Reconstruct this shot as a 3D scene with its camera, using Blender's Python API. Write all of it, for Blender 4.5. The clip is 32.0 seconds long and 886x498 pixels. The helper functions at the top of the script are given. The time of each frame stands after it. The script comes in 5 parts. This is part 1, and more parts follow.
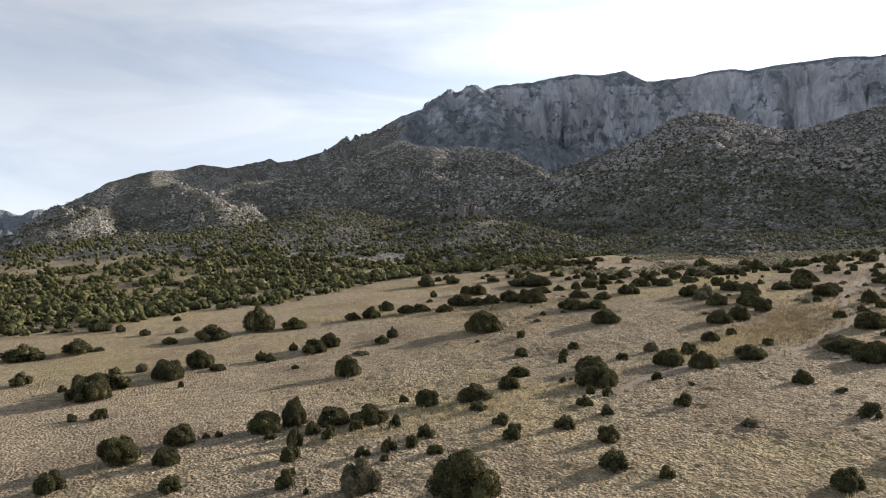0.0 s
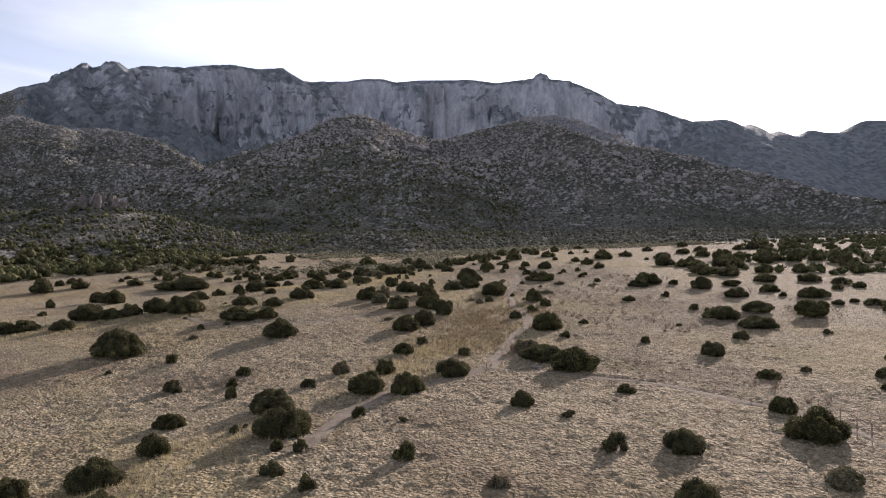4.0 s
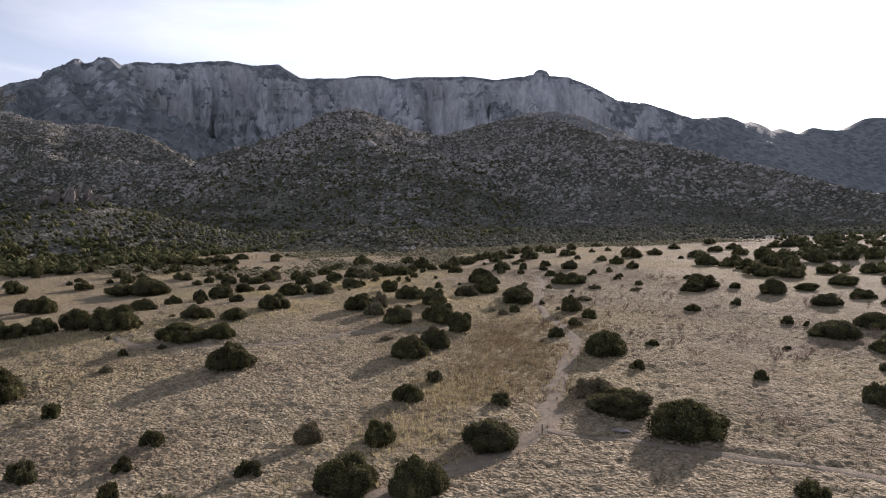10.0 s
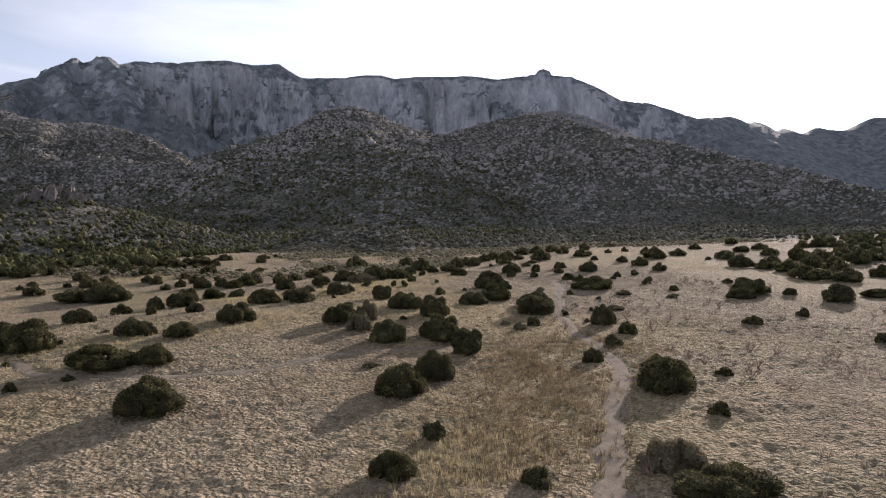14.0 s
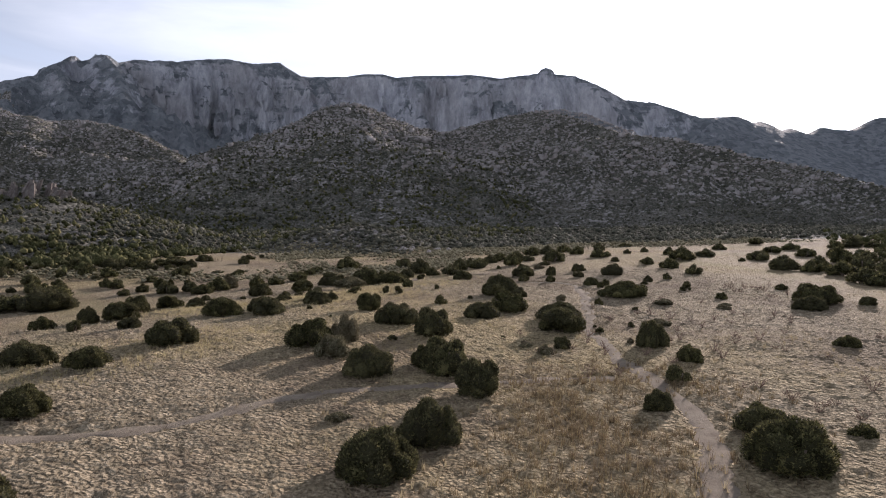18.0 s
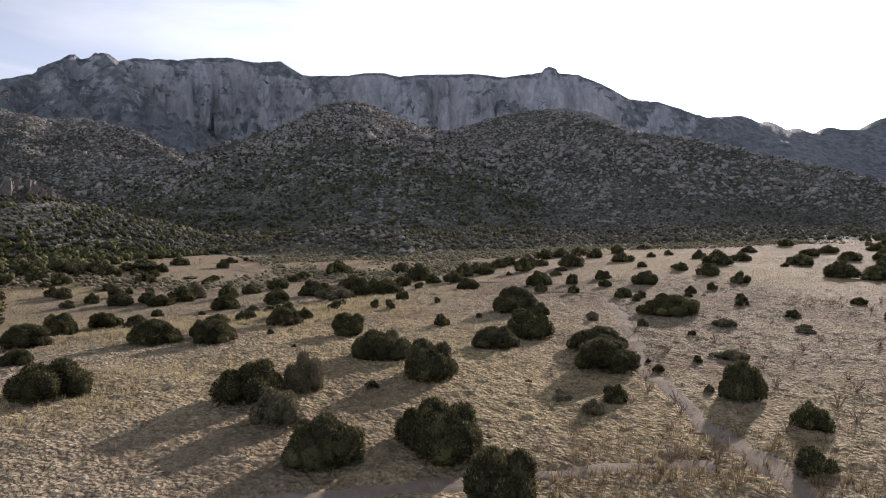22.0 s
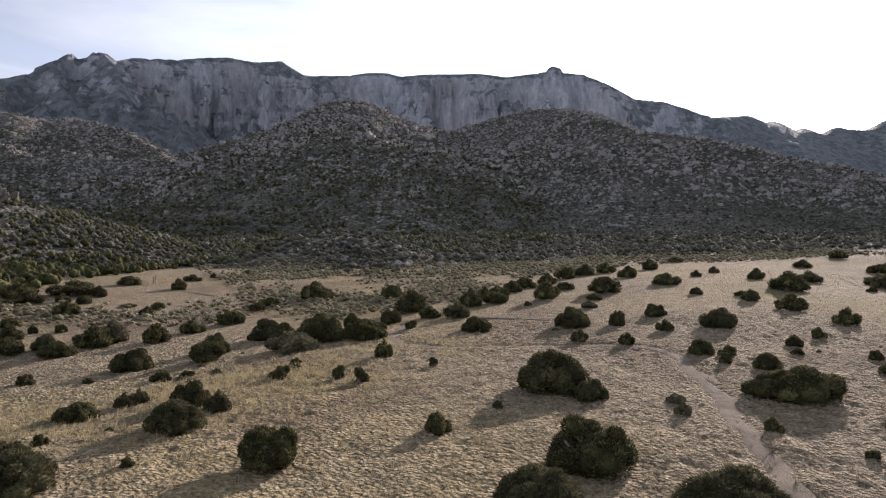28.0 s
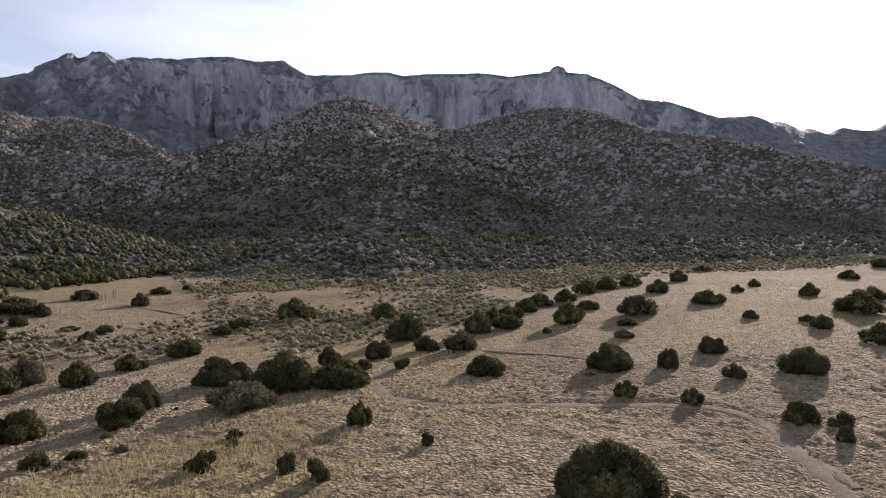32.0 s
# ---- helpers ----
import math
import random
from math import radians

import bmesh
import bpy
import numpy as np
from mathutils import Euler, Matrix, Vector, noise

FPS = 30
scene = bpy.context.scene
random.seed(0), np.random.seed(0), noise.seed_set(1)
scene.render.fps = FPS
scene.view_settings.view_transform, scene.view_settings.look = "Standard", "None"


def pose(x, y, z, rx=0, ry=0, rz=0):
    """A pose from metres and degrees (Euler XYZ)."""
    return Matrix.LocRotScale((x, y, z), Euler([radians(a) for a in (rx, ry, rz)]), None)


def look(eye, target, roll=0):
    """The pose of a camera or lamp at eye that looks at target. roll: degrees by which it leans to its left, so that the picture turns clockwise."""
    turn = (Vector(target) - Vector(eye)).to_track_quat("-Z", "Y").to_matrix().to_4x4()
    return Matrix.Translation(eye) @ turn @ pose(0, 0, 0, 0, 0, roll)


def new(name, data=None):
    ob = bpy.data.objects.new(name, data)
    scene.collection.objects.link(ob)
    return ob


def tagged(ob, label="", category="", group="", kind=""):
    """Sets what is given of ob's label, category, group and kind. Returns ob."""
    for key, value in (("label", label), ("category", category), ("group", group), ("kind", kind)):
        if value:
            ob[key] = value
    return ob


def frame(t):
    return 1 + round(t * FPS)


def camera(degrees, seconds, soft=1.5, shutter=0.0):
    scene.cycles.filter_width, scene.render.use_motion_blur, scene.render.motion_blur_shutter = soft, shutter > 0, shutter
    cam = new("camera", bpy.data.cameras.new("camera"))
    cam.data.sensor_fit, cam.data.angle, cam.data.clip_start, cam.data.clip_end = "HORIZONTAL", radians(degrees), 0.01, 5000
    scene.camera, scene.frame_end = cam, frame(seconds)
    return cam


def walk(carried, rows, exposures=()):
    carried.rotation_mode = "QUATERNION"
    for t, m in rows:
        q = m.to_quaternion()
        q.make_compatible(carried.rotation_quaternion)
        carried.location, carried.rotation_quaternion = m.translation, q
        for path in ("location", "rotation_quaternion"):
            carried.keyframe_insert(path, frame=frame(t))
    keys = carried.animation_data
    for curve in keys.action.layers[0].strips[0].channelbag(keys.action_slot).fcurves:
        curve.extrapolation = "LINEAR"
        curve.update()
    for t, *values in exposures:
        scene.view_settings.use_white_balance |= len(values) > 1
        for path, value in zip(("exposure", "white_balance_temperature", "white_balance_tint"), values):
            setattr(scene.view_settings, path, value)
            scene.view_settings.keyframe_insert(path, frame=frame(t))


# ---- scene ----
cam = camera(65.7, 32.0, soft=1.1)
METRES, EYE, TILT, LEAN, TURN = 127.66, 12.0, 3.06, -2.7, 0.0
ROWS = [
    (0.0, 0.0, 0.0, 0.0, -0.1, -2.1, 2.7),
    (0.5, 0.0006, 0.0163, -0.0004, -1.37, -2.16, 2.62),
    (1.0, 0.0014, 0.0328, -0.0009, -4.86, -2.32, 2.43),
    (1.5, 0.0024, 0.0495, -0.0015, -10.45, -2.55, 2.1),
    (2.0, 0.0034, 0.0662, -0.002, -16.24, -2.79, 1.75),
    (2.5, 0.005, 0.0826, -0.0026, -21.92, -3.0, 1.36),
    (3.0, 0.0069, 0.0989, -0.0031, -27.24, -3.18, 0.99),
    (3.5, 0.0095, 0.1147, -0.0037, -28.22, -3.23, 0.98),
    (5.5, 0.0284, 0.174, -0.0073, -28.34, -3.34, 0.94),
    (6.0, 0.0342, 0.1884, -0.0084, -28.37, -3.36, 0.94),
    (6.5, 0.0404, 0.2026, -0.0095, -28.39, -3.36, 0.95),
    (7.0, 0.0468, 0.2168, -0.0107, -28.41, -3.36, 0.95),
    (7.5, 0.0533, 0.2309, -0.012, -28.41, -3.35, 0.95),
    (8.0, 0.0602, 0.2451, -0.0132, -28.41, -3.35, 0.95),
    (8.5, 0.0671, 0.2591, -0.0143, -28.42, -3.35, 0.95),
    (9.0, 0.0741, 0.2731, -0.0157, -28.43, -3.34, 0.97),
    (9.5, 0.0814, 0.287, -0.0169, -28.42, -3.33, 0.99),
    (10.0, 0.0886, 0.3008, -0.018, -28.41, -3.32, 1.02),
    (10.5, 0.096, 0.3147, -0.0192, -28.41, -3.32, 1.05),
    (11.0, 0.1034, 0.3285, -0.0205, -28.39, -3.32, 1.03),
    (11.5, 0.1107, 0.3424, -0.0217, -28.38, -3.32, 1.04),
    (12.0, 0.1179, 0.3562, -0.0228, -28.37, -3.29, 1.04),
    (12.5, 0.1253, 0.37, -0.0241, -28.35, -3.28, 1.04),
    (13.0, 0.1328, 0.3838, -0.025, -28.32, -3.26, 1.06),
    (13.5, 0.1401, 0.3976, -0.0263, -28.31, -3.23, 1.04),
    (14.0, 0.1474, 0.4113, -0.0271, -28.29, -3.22, 1.02),
    (14.5, 0.1548, 0.4252, -0.028, -28.27, -3.21, 1.01),
    (16.5, 0.1845, 0.4804, -0.032, -28.21, -3.2, 0.95),
    (17.0, 0.1919, 0.4942, -0.0329, -28.19, -3.19, 0.95),
    (17.5, 0.1995, 0.5079, -0.0339, -28.16, -3.18, 0.95),
    (18.0, 0.2069, 0.5215, -0.0349, -28.14, -3.18, 0.95),
    (18.5, 0.2144, 0.5352, -0.0358, -28.12, -3.18, 0.96),
    (19.0, 0.2219, 0.5491, -0.0364, -28.09, -3.16, 0.94),
    (19.5, 0.2293, 0.563, -0.0369, -28.07, -3.16, 0.93),
    (20.0, 0.2366, 0.5767, -0.0372, -28.04, -3.15, 0.9),
    (20.5, 0.2441, 0.5904, -0.0375, -28.01, -3.16, 0.91),
    (21.0, 0.2514, 0.6041, -0.0377, -27.98, -3.15, 0.9),
    (21.5, 0.2588, 0.6178, -0.0379, -27.96, -3.15, 0.88),
    (22.0, 0.2662, 0.6313, -0.0378, -27.93, -3.16, 0.9),
    (22.5, 0.2737, 0.645, -0.0378, -27.92, -3.15, 0.91),
    (23.0, 0.2812, 0.6587, -0.038, -27.89, -3.13, 0.89),
    (23.5, 0.2887, 0.6722, -0.0375, -27.86, -3.13, 0.91),
    (24.0, 0.296, 0.6859, -0.037, -27.86, -3.11, 0.91),
    (24.5, 0.3033, 0.6995, -0.0364, -27.83, -3.1, 0.87),
    (25.0, 0.3109, 0.7133, -0.0357, -27.8, -3.08, 0.9),
    (25.5, 0.3184, 0.7268, -0.0348, -27.78, -3.08, 0.91),
    (27.5, 0.3477, 0.7802, -0.029, -27.72, -3.06, 0.89),
    (28.0, 0.3552, 0.7937, -0.027, -27.69, -3.06, 0.92),
    (28.5, 0.3625, 0.807, -0.0248, -27.65, -3.05, 0.9),
    (29.0, 0.3699, 0.8205, -0.0226, -27.62, -3.05, 0.9),
    (29.5, 0.3772, 0.8338, -0.0203, -27.59, -3.05, 0.89),
    (30.0, 0.3839, 0.846, -0.0189, -27.56, -3.07, 0.89),
    (30.5, 0.3908, 0.859, -0.0194, -27.52, -3.05, 0.87),
    (31.0, 0.3981, 0.8722, -0.0204, -27.5, -3.04, 0.86),
    (31.5, 0.405, 0.8854, -0.0212, -27.49, -3.03, 0.84),
    (32.0, 0.4122, 0.8986, -0.022, -27.46, -3.03, 0.86),
]
walk(cam, [(t, pose(0, 0, EYE, TILT, LEAN, TURN) @ pose(METRES * x, METRES * y, METRES * z, 90 + pitch, roll, yaw)) for t, x, y, z, yaw, pitch, roll in ROWS],
     exposures=((0.0, 1.44, 6350, 13), (1.0, 1.42, 6350, 14), (3.0, 1.40, 6250, 21), (5.5, 1.18, 6250, 20), (32.0, 1.18, 6250, 20)))

# ---- daylight: low veiled sun over the southern ridge, thin bright cloud ----
SUN_HEADING, SUN_HEIGHT = 59.0, 17.0          # degrees clockwise from +y, and above the horizon
world = bpy.data.worlds.new("sky")
scene.world = world
world.use_nodes = True
wn, wl = world.node_tree.nodes, world.node_tree.links
wn.clear()


def wnode(kind):
    return wn.new(kind)


sky = wnode("ShaderNodeTexSky")
sky.sky_type, sky.sun_disc = "NISHITA", False
sky.sun_elevation, sky.sun_rotation = radians(SUN_HEIGHT), radians(SUN_HEADING)
sky.altitude, sky.air_density, sky.dust_density, sky.ozone_density = 1900.0, 1.0, 4.5, 1.0
where = wnode("ShaderNodeTexCoord")
stretch = wnode("ShaderNodeMapping")
stretch.inputs["Rotation"].default_value = (0.0, radians(14), radians(-35))
stretch.inputs["Scale"].default_value = (1.2, 2.6, 6.0)
veil = wnode("ShaderNodeTexNoise")
veil.inputs["Scale"].default_value, veil.inputs["Detail"].default_value, veil.inputs["Roughness"].default_value = 1.5, 7.0, 0.55
veil.inputs["Distortion"].default_value = 0.5
cover = wnode("ShaderNodeMapRange")
cover.inputs["From Min"].default_value, cover.inputs["From Max"].default_value = 0.30, 0.62
cover.inputs["To Min"].default_value, cover.inputs["To Max"].default_value = 0.82, 1.0
grey = wnode("ShaderNodeRGBToBW")
even = wnode("ShaderNodeMath")
even.operation = "POWER"
even.inputs[1].default_value = 0.55
lift = wnode("ShaderNodeMath")
lift.operation = "MULTIPLY"
lift.inputs[1].default_value = 1.4
streak = wnode("ShaderNodeMapRange")
streak.inputs["From Min"].default_value, streak.inputs["From Max"].default_value = 0.36, 0.60
streak.inputs["To Min"].default_value, streak.inputs["To Max"].default_value = 0.68, 1.0
cloud = wnode("ShaderNodeMath")
cloud.operation = "MULTIPLY"
white = wnode("ShaderNodeMix")
white.data_type, white.blend_type = "RGBA", "MULTIPLY"
white.inputs["Factor"].default_value = 1.0
white.inputs["B"].default_value = (0.92, 1.0, 1.09, 1)
# thin cloud scatters most light round the sun and back from the far side, least at right angles to it
toward_sun = Vector((math.sin(radians(SUN_HEADING)) * math.cos(radians(SUN_HEIGHT)), math.cos(radians(SUN_HEADING)) * math.cos(radians(SUN_HEIGHT)), math.sin(radians(SUN_HEIGHT))))
angle = wnode("ShaderNodeVectorMath")
angle.operation = "DOT_PRODUCT"
angle.inputs[1].default_value = toward_sun
half = wnode("ShaderNodeMapRange")
half.inputs["From Min"].default_value, half.inputs["From Max"].default_value = -1.0, 1.0
lobe = wnode("ShaderNodeFloatCurve")
curve = lobe.mapping.curves[0]
for at, level in ((0.3, 0.72), (0.5, 0.36), (0.72, 0.44), (0.9, 0.62)):
    curve.points.new(at, level)
curve.points[0].location, curve.points[-1].location = (0.0, 0.98), (1.0, 0.85)
lobe.mapping.update()
scatter_light = wnode("ShaderNodeMath")
scatter_light.operation = "MULTIPLY"
scatter_light.inputs[1].default_value = 2.0
aureole = wnode("ShaderNodeMath")
aureole.operation = "MULTIPLY"
mixed = wnode("ShaderNodeMix")
mixed.data_type = "RGBA"
back = wnode("ShaderNodeBackground")
back.inputs["Strength"].default_value = 0.170
wout = wnode("ShaderNodeOutputWorld")
wl.new(where.outputs["Generated"], stretch.inputs["Vector"])
wl.new(stretch.outputs["Vector"], veil.inputs["Vector"])
wl.new(veil.outputs["Fac"], cover.inputs["Value"])
wl.new(sky.outputs["Color"], grey.inputs["Color"])
wl.new(grey.outputs["Val"], even.inputs[0])
wl.new(even.outputs["Value"], lift.inputs[0])
wl.new(veil.outputs["Fac"], streak.inputs["Value"])
wl.new(lift.outputs["Value"], cloud.inputs[0])
wl.new(streak.outputs["Result"], cloud.inputs[1])
wl.new(where.outputs["Generated"], angle.inputs[0])
wl.new(angle.outputs["Value"], half.inputs["Value"])
wl.new(half.outputs["Result"], lobe.inputs["Value"])
wl.new(lobe.outputs["Value"], scatter_light.inputs[0])
wl.new(cloud.outputs["Value"], aureole.inputs[0])
wl.new(scatter_light.outputs["Value"], aureole.inputs[1])
wl.new(aureole.outputs["Value"], white.inputs["A"])
wl.new(cover.outputs["Result"], mixed.inputs["Factor"])
wl.new(sky.outputs["Color"], mixed.inputs["A"])
wl.new(white.outputs["Result"], mixed.inputs["B"])
wl.new(mixed.outputs["Result"], back.inputs["Color"])
wl.new(back.outputs["Background"], wout.inputs["Surface"])

sun = new("sun", bpy.data.lights.new("sun", "SUN"))
sun.data.energy, sun.data.angle, sun.data.color = 4.9, radians(0.9), (1.0, 0.90, 0.79)
sun.matrix_world = look(toward_sun * 100, (0, 0, 0))

# ---- materials ----
class Mat:
    """A node material with short helpers."""

    def __init__(self, name, rough=0.9, specular=0.2):
        self.m = bpy.data.materials.new(name)
        self.m.use_nodes = True
        self.n, self.l = self.m.node_tree.nodes, self.m.node_tree.links
        self.bsdf = self.n["Principled BSDF"]
        self.bsdf.inputs["Roughness"].default_value = rough
        self.bsdf.inputs["Specular IOR Level"].default_value = specular
        self.coord = self.n.new("ShaderNodeTexCoord").outputs["Object"]

    def noise(self, scale, detail=4.0, rough=0.6, stretch=None):
        t = self.n.new("ShaderNodeTexNoise")
        t.inputs["Scale"].default_value, t.inputs["Detail"].default_value, t.inputs["Roughness"].default_value = scale, detail, rough
        vector = self.coord
        if stretch:
            mp = self.n.new("ShaderNodeMapping")
            mp.inputs["Scale"].default_value = stretch
            self.l.new(vector, mp.inputs["Vector"])
            vector = mp.outputs["Vector"]
        self.l.new(vector, t.inputs["Vector"])
        return t.outputs["Fac"]

    def mosaic(self, scale, rounded=0.0):
        """Random cells: a chance value for each, and the distance from its middle."""
        t = self.n.new("ShaderNodeTexVoronoi")
        if rounded:
            t.feature = "SMOOTH_F1"
            t.inputs["Smoothness"].default_value = rounded
        t.inputs["Scale"].default_value = scale
        bend = self.n.new("ShaderNodeMix")
        bend.data_type, bend.blend_type = "RGBA", "LINEAR_LIGHT"
        bend.inputs["Factor"].default_value = 0.35 / scale
        wave = self.n.new("ShaderNodeTexNoise")
        wave.inputs["Scale"].default_value, wave.inputs["Detail"].default_value = scale * 1.6, 3
        self.l.new(self.coord, wave.inputs["Vector"])
        self.l.new(self.coord, bend.inputs["A"])
        self.l.new(wave.outputs["Color"], bend.inputs["B"])
        self.l.new(bend.outputs["Result"], t.inputs["Vector"])
        x = self.n.new("ShaderNodeSeparateXYZ")
        self.l.new(t.outputs["Color"], x.inputs["Vector"])
        return x.outputs["X"], t.outputs["Distance"]

    def ramp(self, value, *stops):
        r = self.n.new("ShaderNodeValToRGB")
        while len(r.color_ramp.elements) < len(stops):
            r.color_ramp.elements.new(0.5)
        for e, (at, colour) in zip(r.color_ramp.elements, stops):
            e.position, e.color = at, (*colour, 1)
        self.l.new(value, r.inputs["Fac"])
        return r.outputs["Color"]

    def level(self, value, low, high):
        r = self.n.new("ShaderNodeMapRange")
        r.inputs["From Min"].default_value, r.inputs["From Max"].default_value = low, high
        self.l.new(value, r.inputs["Value"])
        return r.outputs["Result"]

    def mix(self, factor, a, b, how="MIX"):
        x = self.n.new("ShaderNodeMix")
        x.data_type, x.blend_type = "RGBA", how
        for key, value in (("Factor", factor), ("A", a), ("B", b)):
            if isinstance(value, (tuple, float, int)):
                x.inputs[key].default_value = (*value, 1) if isinstance(value, tuple) else value
            else:
                self.l.new(value, x.inputs[key])
        return x.outputs["Result"]

    def maths(self, how, a, b):
        x = self.n.new("ShaderNodeMath")
        x.operation = how
        for i, value in enumerate((a, b)):
            if isinstance(value, (float, int)):
                x.inputs[i].default_value = value
            else:
                self.l.new(value, x.inputs[i])
        return x.outputs["Value"]

    def island(self):
        return self.n.new("ShaderNodeNewGeometry").outputs["Random Per Island"]

    def each(self):
        return self.n.new("ShaderNodeObjectInfo").outputs["Random"]

    def slope(self):
        """1 on level ground, 0 on an upright face."""
        x = self.n.new("ShaderNodeSeparateXYZ")
        self.l.new(self.n.new("ShaderNodeNewGeometry").outputs["Normal"], x.inputs["Vector"])
        return x.outputs["Z"]

    def colour(self, socket):
        self.l.new(socket, self.bsdf.inputs["Base Color"])
        return self

    def bump(self, height, distance, strength=1.0):
        b = self.n.new("ShaderNodeBump")
        b.inputs["Strength"].default_value, b.inputs["Distance"].default_value = strength, distance
        self.l.new(height, b.inputs["Height"])
        self.l.new(b.outputs["Normal"], self.bsdf.inputs["Normal"])
        return self

    def thin(self, share):
        """Light passes through thin leaves and blades."""
        t = self.n.new("ShaderNodeBsdfTranslucent")
        base = self.bsdf.inputs["Base Color"].links[0].from_socket
        self.l.new(base, t.inputs["Color"])
        x = self.n.new("ShaderNodeMixShader")
        x.inputs["Fac"].default_value = share
        self.l.new(self.bsdf.outputs["BSDF"], x.inputs[1])
        self.l.new(t.outputs["BSDF"], x.inputs[2])
        self.l.new(x.outputs["Shader"], self.n["Material Output"].inputs["Surface"])
        return self


g = Mat("dry_grassland", 1.0, 0.02)
wool = g.maths("ADD", g.maths("MULTIPLY", g.noise(5.5, 3, 0.6), 0.6), g.maths("MULTIPLY", g.noise(1.3, 3, 0.6), 0.4))
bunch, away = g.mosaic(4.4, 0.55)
straw = g.ramp(wool, (0.36, (0.118, 0.096, 0.065)), (0.48, (0.228, 0.190, 0.133)), (0.62, (0.385, 0.325, 0.234)))
gold = g.ramp(wool, (0.36, (0.120, 0.097, 0.053)), (0.62, (0.40, 0.328, 0.185)))
straw = g.mix(g.maths("MULTIPLY", g.level(g.noise(0.028, 4, 0.55), 0.46, 0.64), 0.7), straw, gold)
# darker towards bunch edges: soil in the gaps, plus their shade painted in
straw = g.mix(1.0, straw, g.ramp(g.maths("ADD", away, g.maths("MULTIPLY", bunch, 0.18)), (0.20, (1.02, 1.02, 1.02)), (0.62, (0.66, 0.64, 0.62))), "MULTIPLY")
patch = g.level(g.noise(0.07, 6, 0.66), 0.50, 0.62)
earth = g.ramp(g.noise(1.1, 5, 0.65), (0.3, (0.075, 0.056, 0.040)), (0.7, (0.17, 0.132, 0.096)))
olive = g.level(g.noise(0.05, 4, 0.6, (1.0, 0.4, 1.0)), 0.54, 0.66)
sod = g.mix(g.maths("MULTIPLY", patch, 0.6), straw, earth)
sod = g.mix(g.maths("MULTIPLY", olive, 0.4), sod, (0.145, 0.132, 0.066))
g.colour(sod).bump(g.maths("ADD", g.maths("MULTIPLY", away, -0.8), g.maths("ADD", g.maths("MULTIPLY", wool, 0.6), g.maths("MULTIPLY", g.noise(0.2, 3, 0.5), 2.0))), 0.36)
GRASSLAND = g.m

g = Mat("straw_blades", 0.95, 0.03)
tone = g.ramp(g.island(), (0.0, (0.14, 0.114, 0.083)), (0.45, (0.22, 0.185, 0.135)), (0.8, (0.31, 0.263, 0.194)), (1.0, (0.21, 0.187, 0.10)))
tone = g.mix(g.maths("MULTIPLY", g.level(g.noise(0.07, 6, 0.66), 0.50, 0.62), 0.6), tone, (0.12, 0.092, 0.062))
tone = g.mix(g.maths("MULTIPLY", g.level(g.noise(0.028, 4, 0.55), 0.47, 0.60), 0.6), tone, (0.34, 0.28, 0.15))
g.colour(tone).thin(0.35)
STRAW = g.m

g = Mat("golden_blades", 0.95, 0.03)
g.colour(g.ramp(g.island(), (0.0, (0.17, 0.140, 0.082)), (0.5, (0.29, 0.243, 0.140)), (1.0, (0.37, 0.315, 0.18)))).thin(0.4)
GOLD = g.m

g = Mat("brown_weeds", 0.95, 0.03)
g.colour(g.ramp(g.island(), (0.0, (0.075, 0.055, 0.036)), (0.6, (0.15, 0.112, 0.066)), (1.0, (0.23, 0.18, 0.095)))).thin(0.3)
WEEDS = g.m

g = Mat("trodden_earth", 1.0, 0.02)
g.colour(g.ramp(g.noise(0.9, 8, 0.72), (0.3, (0.110, 0.090, 0.070)), (0.7, (0.20, 0.168, 0.132)))).bump(g.noise(7.0, 5, 0.7), 0.06)
EARTH = g.m

g = Mat("juniper_foliage", 0.92, 0.04)
leaf = g.ramp(g.island(), (0.0, (0.021, 0.021, 0.012)), (0.5, (0.045, 0.044, 0.021)), (0.85, (0.108, 0.103, 0.044)), (1.0, (0.185, 0.162, 0.070)))
g.colour(g.mix(g.maths("MULTIPLY", g.each(), 0.5), leaf, (0.058, 0.054, 0.034))).thin(0.28)
FOLIAGE = g.m

g = Mat("sage_foliage", 0.92, 0.04)
leaf = g.ramp(g.island(), (0.0, (0.058, 0.056, 0.032)), (0.6, (0.108, 0.100, 0.060)), (1.0, (0.19, 0.172, 0.112)))
g.colour(g.mix(g.maths("MULTIPLY", g.each(), 0.5), leaf, (0.12, 0.09, 0.06))).thin(0.2)
SAGE = g.m

g = Mat("sage_flat", 0.92, 0.04)
g.colour(g.ramp(g.island(), (0.0, (0.088, 0.080, 0.050)), (0.6, (0.150, 0.137, 0.088)), (1.0, (0.235, 0.212, 0.145)))).thin(0.2)
SCRUB = g.m

g = Mat("woodland_foliage", 0.95, 0.04)
g.colour(g.ramp(g.island(), (0.0, (0.026, 0.028, 0.012)), (0.6, (0.058, 0.059, 0.025)), (0.9, (0.094, 0.090, 0.038)), (1.0, (0.135, 0.120, 0.062)))).bump(g.noise(3.0, 4, 0.7), 0.5)
WOODS = g.m

g = Mat("brush_foliage", 0.95, 0.04)
g.colour(g.ramp(g.island(), (0.0, (0.040, 0.042, 0.032)), (0.6, (0.088, 0.086, 0.064)), (0.9, (0.130, 0.124, 0.096)), (1.0, (0.18, 0.168, 0.135)))).bump(g.noise(3.0, 4, 0.7), 0.5)
BRUSH = g.m

